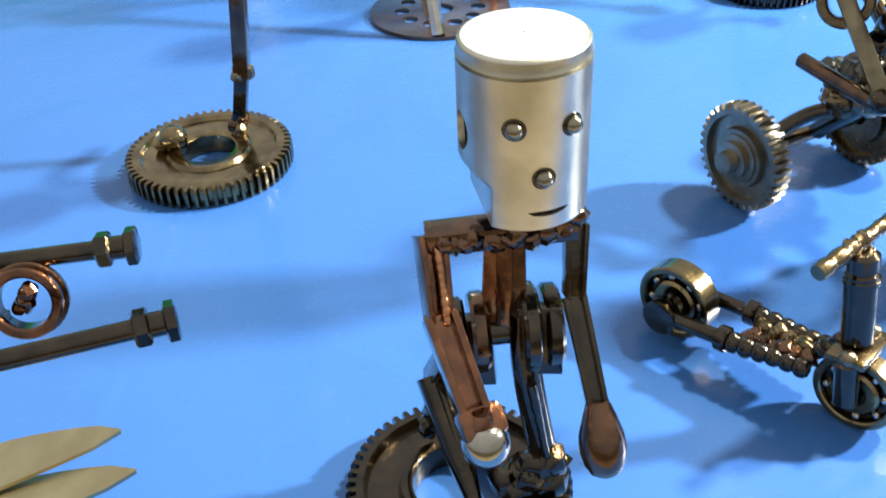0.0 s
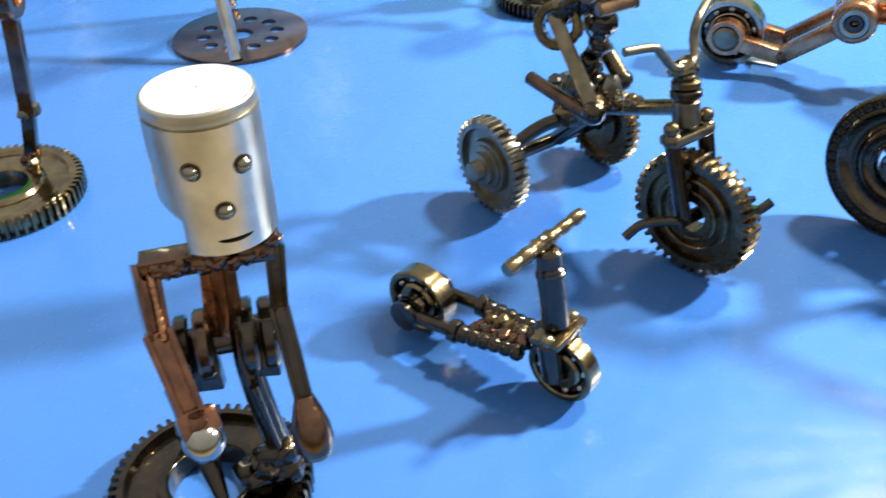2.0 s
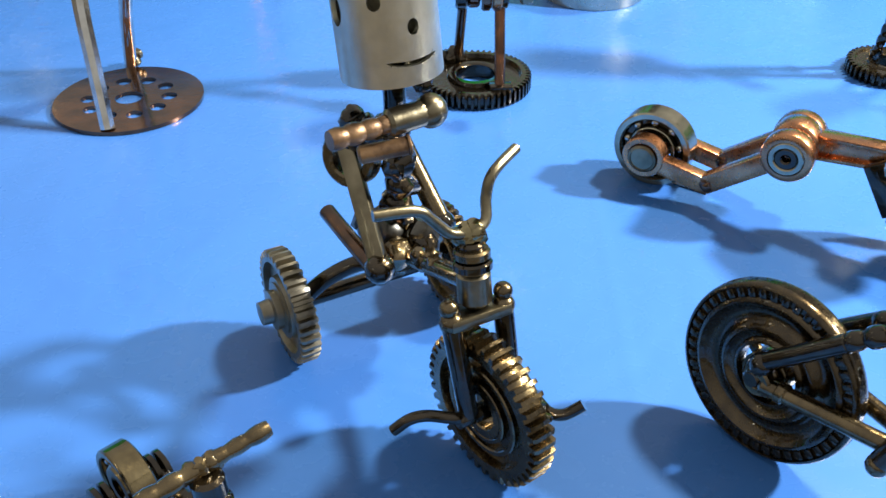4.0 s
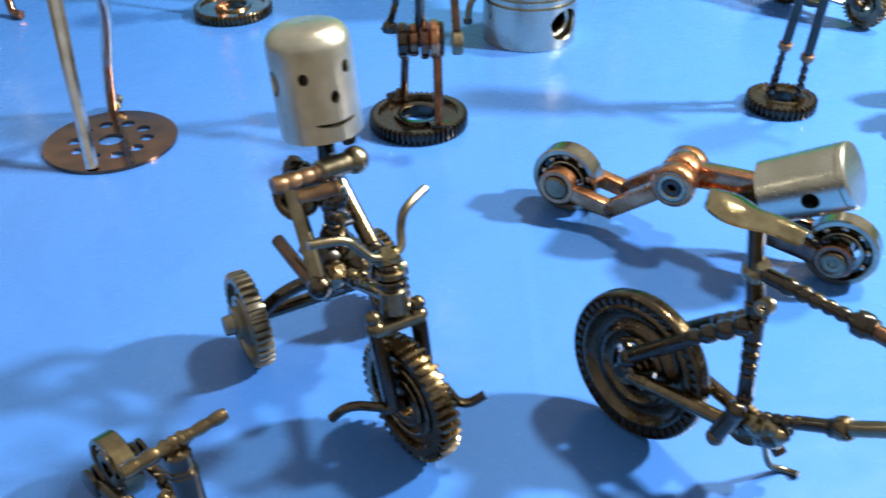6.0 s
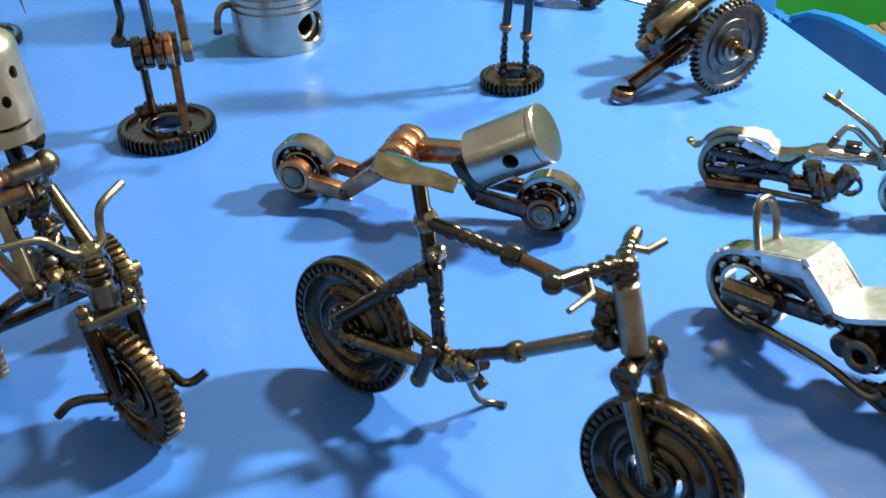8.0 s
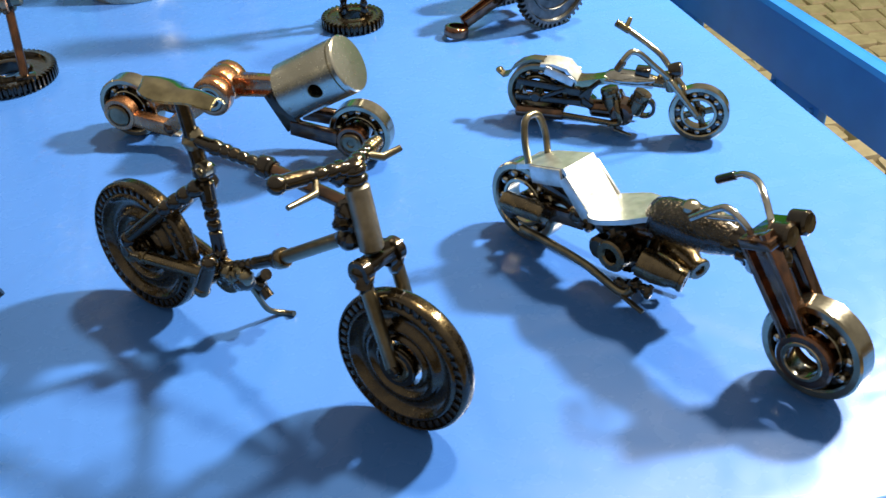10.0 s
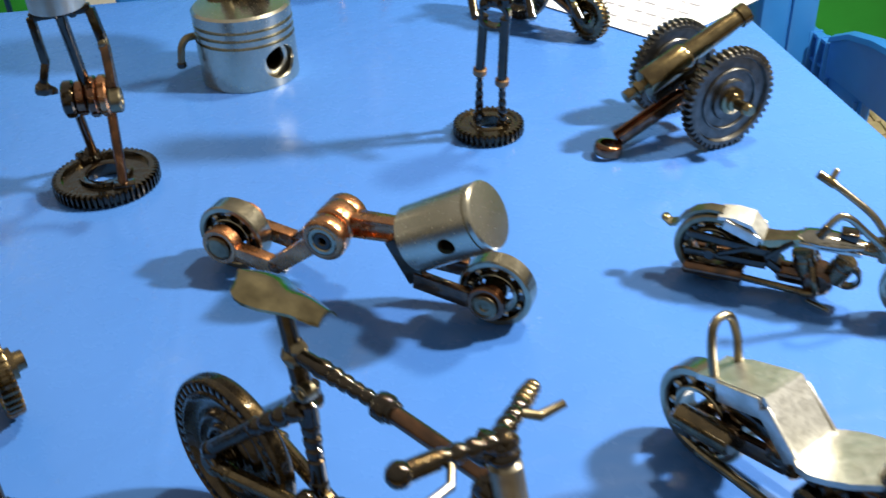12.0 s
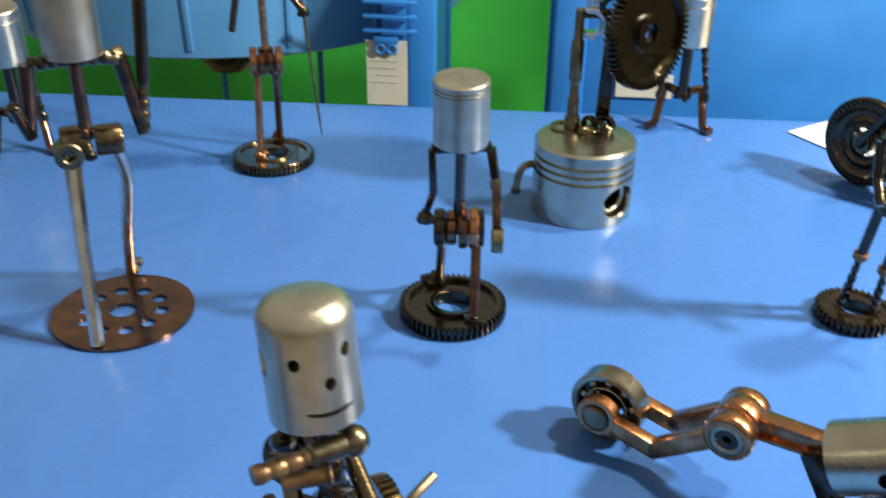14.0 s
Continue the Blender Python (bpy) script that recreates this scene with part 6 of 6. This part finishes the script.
# ---- figure on a small bronze gear, with long knobbed legs ----
def long_legged_figure():
    s = Shape()
    c = V(0.6147, 0.8660, 0)
    s.gear(Matrix.Translation(c + V(0, 0, 0.0052)), 0.0292, 0.0098, 36, 0.0110, WHEEL, 0.10, 0.80, 0.7, 1.3)
    s.weld(c + V(0.012, -0.008, 0.009), c + V(0.018, 0.002, 0.009), 0.0044, 4, BLACK, 1)
    for f, k, h in ((V(0.6075, 0.8745, 0.0100), V(0.6085, 0.8620, 0.0560), V(0.6120, 0.8540, 0.1050)), (V(0.6255, 0.8590, 0.0100), V(0.6250, 0.8530, 0.0500), V(0.6270, 0.8450, 0.1050))):
        s.beads(f, k, 0.0034, 5, BLACK, 0.75)
        s.nut(k, h - k, 0.0056, 0.0060, RUST, 14)
        s.rod(k, h, 0.0040, BLACK)
        s.weld(f + V(-0.003, 0, 0.001), f + V(0.004, 0, 0.002), 0.0042, 3, BLACK, 3)
    s.ring(axis((0.6195, 0.8490, 0.1060), (0.3, 1, 0.1)), 0.0125, 0.0080, 0.0090, BLACK)
    s.weld((0.612, 0.851, 0.117), (0.628, 0.845, 0.117), 0.0058, 5, BLACK, 6)
    s.rod((0.6195, 0.8490, 0.1150), (0.6205, 0.8490, 0.1500), 0.0045, BLACK)
    s.bar((0.600, 0.853, 0.149), (0.641, 0.844, 0.149), 0.0060, 0.0060, BLACK, (0, 0, 1))
    for x, y in ((0.600, 0.853), (0.641, 0.844)):
        s.rod((x, y, 0.149), (x + 0.002, y - 0.006, 0.1240), 0.0034, BLACK)
        s.rod((x + 0.002, y - 0.006, 0.1245), (x + 0.004, y - 0.020, 0.1100), 0.0034, BLACK)
    s.piston(pose(0.6205, 0.8490, 0.1520), 0.0185, 0.0500, ALU, [], 0.2, 0.002)
    return s.thing("metal_figurine", "scrap metal figure with long knobbed legs on rusty gear", "figurine", "scrap metal figures")


# ---- figure with a spear at the back ----
def spear_figure():
    s = Shape()
    c = V(0.0930, 1.0680, 0)
    a = radians(19.8)
    X = V(math.cos(a), math.sin(a), 0)
    s.gear(Matrix.Translation(c + V(0, 0, 0.0052)), 0.0410, 0.0098, 54, 0.0130, GEAR, 0.075, 0.82, 0.5, 1.4)
    fl, fr = V(0.0832, 1.0570, 0.0100), V(0.0900, 1.1000, 0.0100)
    hip = c + V(-0.002, 0.006, 0.1030)
    s.rod(fl, hip - X * 0.0090 - V(0, 0, 0.006), 0.0036, COPPER)
    s.rod(fr, hip + X * 0.0080 - V(0, 0, 0.006), 0.0036, DCOPPER)
    s.weld(fl - X * 0.004, fl + X * 0.006, 0.0050, 4, COPPER, 2).weld(fr - X * 0.004, fr + V(0, 0, 0.012), 0.0046, 4, DCOPPER, 5)
    for k in (-1.05, -0.35, 0.35, 1.05):
        s.ring(axis(hip + X * 0.0115 * k, X), 0.0142, 0.005, 0.0070, DCOPPER if abs(k) < 1 else COPPER)
    s.rod(hip - X * 0.014, hip + X * 0.014, 0.006, BROWN)
    s.rod(hip, hip + V(0, 0, 0.075), 0.0036, COPPER)
    sh = hip + V(0, 0, 0.070)
    s.bar(sh - X * 0.022, sh + X * 0.022, 0.0060, 0.0060, BROWN, (0, 0, 1))
    hand = c + X * 0.0370 + V(0, 0.004, 0.150)
    s.rod(sh + X * 0.022, hand, 0.0034, BROWN)
    s.rod(sh - X * 0.022, sh - X * 0.030 - V(0, 0, 0.04), 0.0034, BROWN)
    s.lump(hand, 0.0060, BLACK, 3)
    tip = V(0.1430, 1.0740, 0.0280)
    d = (hand - tip).normalized()
    s.tube([tip, tip + d * 0.02, hand, hand + d * 0.05], [0.0004, 0.0013, 0.0017, 0.0017], STEEL, 10)
    s.piston(Matrix.Translation(sh + V(0, 0, 0.003)), 0.0185, 0.05, ALU, [], 0.2, 0.002)
    return s.thing("metal_figurine", "coppered scrap metal figure with thin spear on gear", "figurine", "scrap metal figures")


# ---- figure on a pierced brake disc, bright spanner legs ----
def disc_figure():
    s = Shape()
    c = V(0.0690, 0.7755, 0)
    a = radians(30.0)
    X, Y = V(math.cos(a), math.sin(a), 0), V(-math.sin(a), math.cos(a), 0)
    # pierced disc
    seg, verts, faces, ro, ri = 120, [], [], 0.0525, 0.0098
    m = Matrix.Translation(c)
    holes = [(radians(36 * k + 10), 0.0285, 0.0056) for k in range(10)]
    rings = [ri + (ro - ri) * i / 26 for i in range(27)]
    grid = {}
    cells = []
    for i in range(26):
        for j in range(seg):
            r, q = (rings[i] + rings[i + 1]) / 2, 2 * math.pi * (j + 0.5) / seg
            p = V(r * math.cos(q), r * math.sin(q), 0)
            if all((p - V(hr * math.cos(ha), hr * math.sin(ha), 0)).length > hs for ha, hr, hs in holes):
                cells.append((i, j))
    def place(i, j):
        q = 2 * math.pi * (j % seg) / seg
        p = V(rings[i] * math.cos(q), rings[i] * math.sin(q), 0)
        for ha, hr, hs in holes:
            h = V(hr * math.cos(ha), hr * math.sin(ha), 0)
            if (p - h).length < hs + 0.0011:
                p = h + (p - h).normalized() * hs if (p - h).length > hs * 0.72 else p
        return p
    kept = set(cells)
    for i, j in cells:
        quad = [(i, j), (i + 1, j), (i + 1, (j + 1) % seg), (i, (j + 1) % seg)]
        for z, flip in ((0.0030, False), (0.0004, True)):
            ids = []
            for key in quad:
                k = (*key, z)
                if k not in grid:
                    grid[k] = len(verts)
                    verts.append(c + place(*key) + V(0, 0, z))
                ids.append(grid[k])
            faces.append(tuple(reversed(ids)) if flip else tuple(ids))
        for (p, q), other in (((quad[0], quad[1]), (i, (j - 1) % seg)), ((quad[2], quad[3]), (i, (j + 1) % seg)), ((quad[1], quad[2]), (i + 1, j)), ((quad[3], quad[0]), (i - 1, j))):
            if other not in kept:
                faces.append((grid[(*p, 0.0030)], grid[(*p, 0.0004)], grid[(*q, 0.0004)], grid[(*q, 0.0030)]))
    s.mesh(verts, faces, RED)
    fl, fr = V(0.0722, 0.7285, 0.0030), V(0.0505, 0.8290, 0.0030)
    hl, hr = c - X * 0.0165 + V(0, 0.002, 0.1330), c + X * 0.0110 + V(0, 0.006, 0.1330)
    s.tube([fl, fl.lerp(hl, 0.5) - X * 0.001, hl], [0.0052, 0.0054, 0.0062], SPANNER, 8)
    s.bend([fr, fr.lerp(hr, 0.35) + X * 0.001, fr.lerp(hr, 0.75) + X * 0.005, hr], 0.0048, SPANNER, 14)
    s.weld(fr - X * 0.003, fr + X * 0.008 + V(0, 0, 0.008), 0.0048, 4, STEEL, 2)
    s.ring(axis(hl + V(0, -0.003, 0.001), Y), 0.0098, 0.0036, 0.0170, STEEL)
    for u, r in ((-0.012, 0.0125), (0.010, 0.0110)):
        s.lathe([(0.005, -0.0095), (r * 0.9, -0.0095), (r, -0.008), (r, 0.008), (r * 0.9, 0.0095), (0.005, 0.0095)], axis(c + X * u + V(-0.002, 0.004, 0.1385), X), GEAR, 28)
    s.weld(c + V(-0.002, -0.006, 0.130), c + V(-0.002, -0.006, 0.146), 0.0050, 4, BLACK, 2)
    s.rod(hr + V(0, 0, 0.001), hr + V(0, 0, 0.012), 0.0060, SPANNER)
    s.rod(c - X * 0.006 + V(0, 0.004, 0.140), c - X * 0.005 + V(0, 0.004, 0.196), 0.0046, DCOPPER)
    sh = c - X * 0.005 + V(0, 0.004, 0.1970)
    s.beads(sh - X * 0.030, sh + X * 0.028, 0.0046, 9, BLACK, 0.75)
    s.weld(sh + X * 0.020, sh + X * 0.030, 0.0055, 3, STEEL, 4)
    e, h, h2 = sh + X * 0.037 - V(0, 0, 0.056), sh + X * 0.045 + V(0, 0, 0.010), sh + X * 0.047 + V(0, 0, 0.05)
    s.tube([sh + X * 0.028, e], [0.0056, 0.0046], BROWN, 12)
    s.beads(e, e.lerp(h, 0.6), 0.0044, 5, GEAR, 0.8)
    s.rod(e.lerp(h, 0.55), h2, 0.0046, BLACK)
    e2 = sh - X * 0.036 - V(0, 0, 0.050)
    s.tube([sh - X * 0.030, e2], [0.0056, 0.0046], BROWN, 12)
    s.rod(e2, e2 - X * 0.006 + Y * -0.02 + V(0, 0, 0.03), 0.0042, BLACK)
    s.piston(Matrix.Translation(sh + V(0, 0, 0.004)), 0.0190, 0.0520, ALU, [], 0.2, 0.002)
    return s.thing("metal_figurine", "scrap metal figure with chrome legs on pierced brown disc", "figurine", "scrap metal figures")


# ---- small crouching figures at the table's far side ----
def crouching_figure(m, label, head=True):
    s = Shape()
    for k in (-1, 1):
        s.rod((k * 0.026, -0.008, 0.0040), (k * 0.020, 0.010, 0.0430), 0.0044, DCOPPER)
        s.rod((k * 0.020, 0.010, 0.0430), (k * 0.006, 0.004, 0.0400), 0.0046, BROWN)
        s.rod((k * 0.026, -0.008, 0.0040), (k * 0.034, -0.020, 0.0050), 0.0050, DCOPPER)
        s.beads((k * 0.016, 0.0, 0.0940), (k * 0.026, -0.006, 0.0330), 0.0038, 6, BLACK)
    s.weld((-0.008, 0.004, 0.036), (0.008, 0.004, 0.036), 0.0068, 4, BLACK, 2)
    s.rod((0, 0.004, 0.036), (0, 0.002, 0.096), 0.0058, BLACK)
    s.weld((-0.016, 0, 0.093), (0.016, 0, 0.095), 0.0055, 5, BLACK, 6)
    s.piston(pose(0, 0.0, 0.098, 8, 0, 0), 0.0215, 0.0540, ALU, [], 0.2, 0.002)
    return s.thing("metal_figurine", label, "figurine", "scrap metal figures", at=m)


ringed_figure()
long_legged_figure()
spear_figure()
disc_figure()
crouching_figure(pose(0.503, 1.240, 0, 0, 0, -5), "small crouching scrap metal figure with piston head")
crouching_figure(pose(-0.165, 1.045, 0, 0, 0, 25), "crouching scrap metal figure at the back of the table")


# ---- sculpture on a big piston ----
def piston_sculpture():
    t = base("piston_sculpture", pose(0.4030, 1.0185, 0), "large silver engine piston carrying rods and a dark gear", "sculpture")
    s = Shape().piston(pose(0, 0, 0.0005), 0.0455, 0.0690, POLISHED, [(-41, 0.0220, 0.0185, 0.0150, 0)], 0.42, 0.003, 0, 3)
    d = V(math.cos(radians(-41)), math.sin(radians(-41)), 0)
    p = s.part("piston", t, "worn silver engine piston")
    Shape().ring(axis(d * 0.0350 + V(0, 0, 0.0235), d), 0.0225, 0.0108, 0.0040, POLISHED, 40).part("bore_boss", p)
    Shape().ring(axis(d * 0.0250 + V(0, 0, 0.0235), d), 0.0128, 0.0106, 0.0180, BLACK, 36).part("pin_bore", p, "dark bored pin hole")
    s = Shape()
    s.bend([(-0.0440, -0.006, 0.0430), (-0.0520, -0.012, 0.0430), (-0.0570, -0.016, 0.0360), (-0.0590, -0.018, 0.0220)], 0.0034, STEEL)
    s.nut((-0.0592, -0.0182, 0.0205), (0, 0, 1), 0.0046, 0.0050, BLACK, 10)
    s.part("hook", t, "bent steel hook")
    z = 0.0690
    Shape().lathe([(0.0035, 0), (0.0070, 0), (0.0070, 0.014), (0.0052, 0.015), (0.0052, 0.030), (0.0040, 0.032), (0.0040, 0.046), (0.0058, 0.048), (0.0058, 0.082), (0.0040, 0.086), (0.0040, 0.110), (0.002, 0.112)], pose(-0.0140, 0.016, z), STEEL, 22).part("upright_bolt", t, "dull steel bolt")
    s = Shape().rodeye((0.0125, 0.022, z + 0.006), (0.0150, 0.026, z + 0.110), 0.0090, 0.0135, 0.0125, 0.0080, BLACK)
    s.part("connecting_rod", t)
    s = Shape()
    for x, y, r in ((0.002, 0.012, 0.0085), (0.010, 0.008, 0.0075), (0.018, 0.016, 0.0080)):
        Shape().ring(axis((x, y, z + r), (0.6, 0.8, 0.1)), r, r * 0.55, 0.0050, BLACK).part("ring", t)
    s.weld((-0.006, 0.006, z + 0.004), (0.020, 0.010, z + 0.004), 0.0055, 7, GEAR, 3)
    s.part("weld_seam", t)
    Shape().ring(axis((-0.018, 0.020, z + 0.0014), (0, 0, 1)), 0.016, 0.011, 0.0024, GEAR).part("ring", t)
    Shape().rodeye((-0.0040, 0.022, z + 0.098), (-0.0030, 0.022, z + 0.150), 0.0135, 0.009, 0.012, 0.010, SPANNER).rod((-0.014, 0.018, z + 0.106), (0.016, 0.026, z + 0.106), 0.0042, BLACK).part("rod_end", t, "bright rod end")
    w = Shape().gear(axis((0.0440, 0.020, z + 0.092), (0.72, -0.66, 0.1)), 0.0490, 0.0120, 60, 0.008, BLACK, 0.10, 0.82, 0.25, 2.0).part("gear", t, "large dark vertical gear")
    Shape().rod((0.010, 0.026, z + 0.106), (0.044, 0.020, z + 0.092), 0.0052, BLACK).part("gear_axle", t)
    return t


piston_sculpture()


# ---- three-wheeled machine at the back, beside the paper ----
def back_machine():
    t = base("toy_motorcycle", pose(0.6680, 1.1200, 0, 0, 0, -48), "dark scrap metal motorcycle with one gear wheel", "motorcycle", "toy motorcycles")
    spun_wheel(t, (0.0, 0.0, 0.0435), 0.0435, "black disc front wheel")
    Shape().gear(axis((0.0930, 0.0, 0.0230), ACROSS * -1), 0.0230, 0.0100, 30, 0.0060, GEAR, 0.11, 0.75, 0.4, 1.8).part("wheel", t, "small gear rear wheel")
    s = Shape()
    for k in (-1, 1):
        s.rod((0.0, k * 0.012, 0.0435), (0.0300, k * 0.010, 0.0950), 0.0040, BLACK)
        s.rod((0.0300, k * 0.010, 0.0950), (0.0930, k * 0.012, 0.0230), 0.0046, BLACK)
        s.rod((0.0500, k * 0.008, 0.0400), (0.0930, k * 0.010, 0.0230), 0.0040, BROWN)
        s.beads((0.0600, k * 0.010, 0.0900), (0.0860, k * 0.012, 0.0300), 0.0040, 7, OLIVE)
    s.rod((0.0, -0.014, 0.0435), (0.0, 0.014, 0.0435), 0.0040, BLACK)
    s.rod((0.0930, -0.014, 0.0230), (0.0930, 0.014, 0.0230), 0.0036, BLACK)
    s.rod((0.0300, 0, 0.0950), (0.0800, 0, 0.0980), 0.0060, BLACK)
    s.part("frame_tube", t)
    Shape().weld((0.040, 0, 0.040), (0.070, 0, 0.055), 0.0110, 6, BLACK, 3).rod((0.045, 0, 0.045), (0.06, 0, 0.095), 0.006, BLACK).part("engine_block", t)
    Shape().rod((0.0280, -0.024, 0.1120), (0.0280, 0.024, 0.1120), 0.0030, STEEL).rod((0.0300, 0, 0.0940), (0.0280, 0, 0.1120), 0.0040, BLACK).part("handlebar", t)
    return t


back_machine()
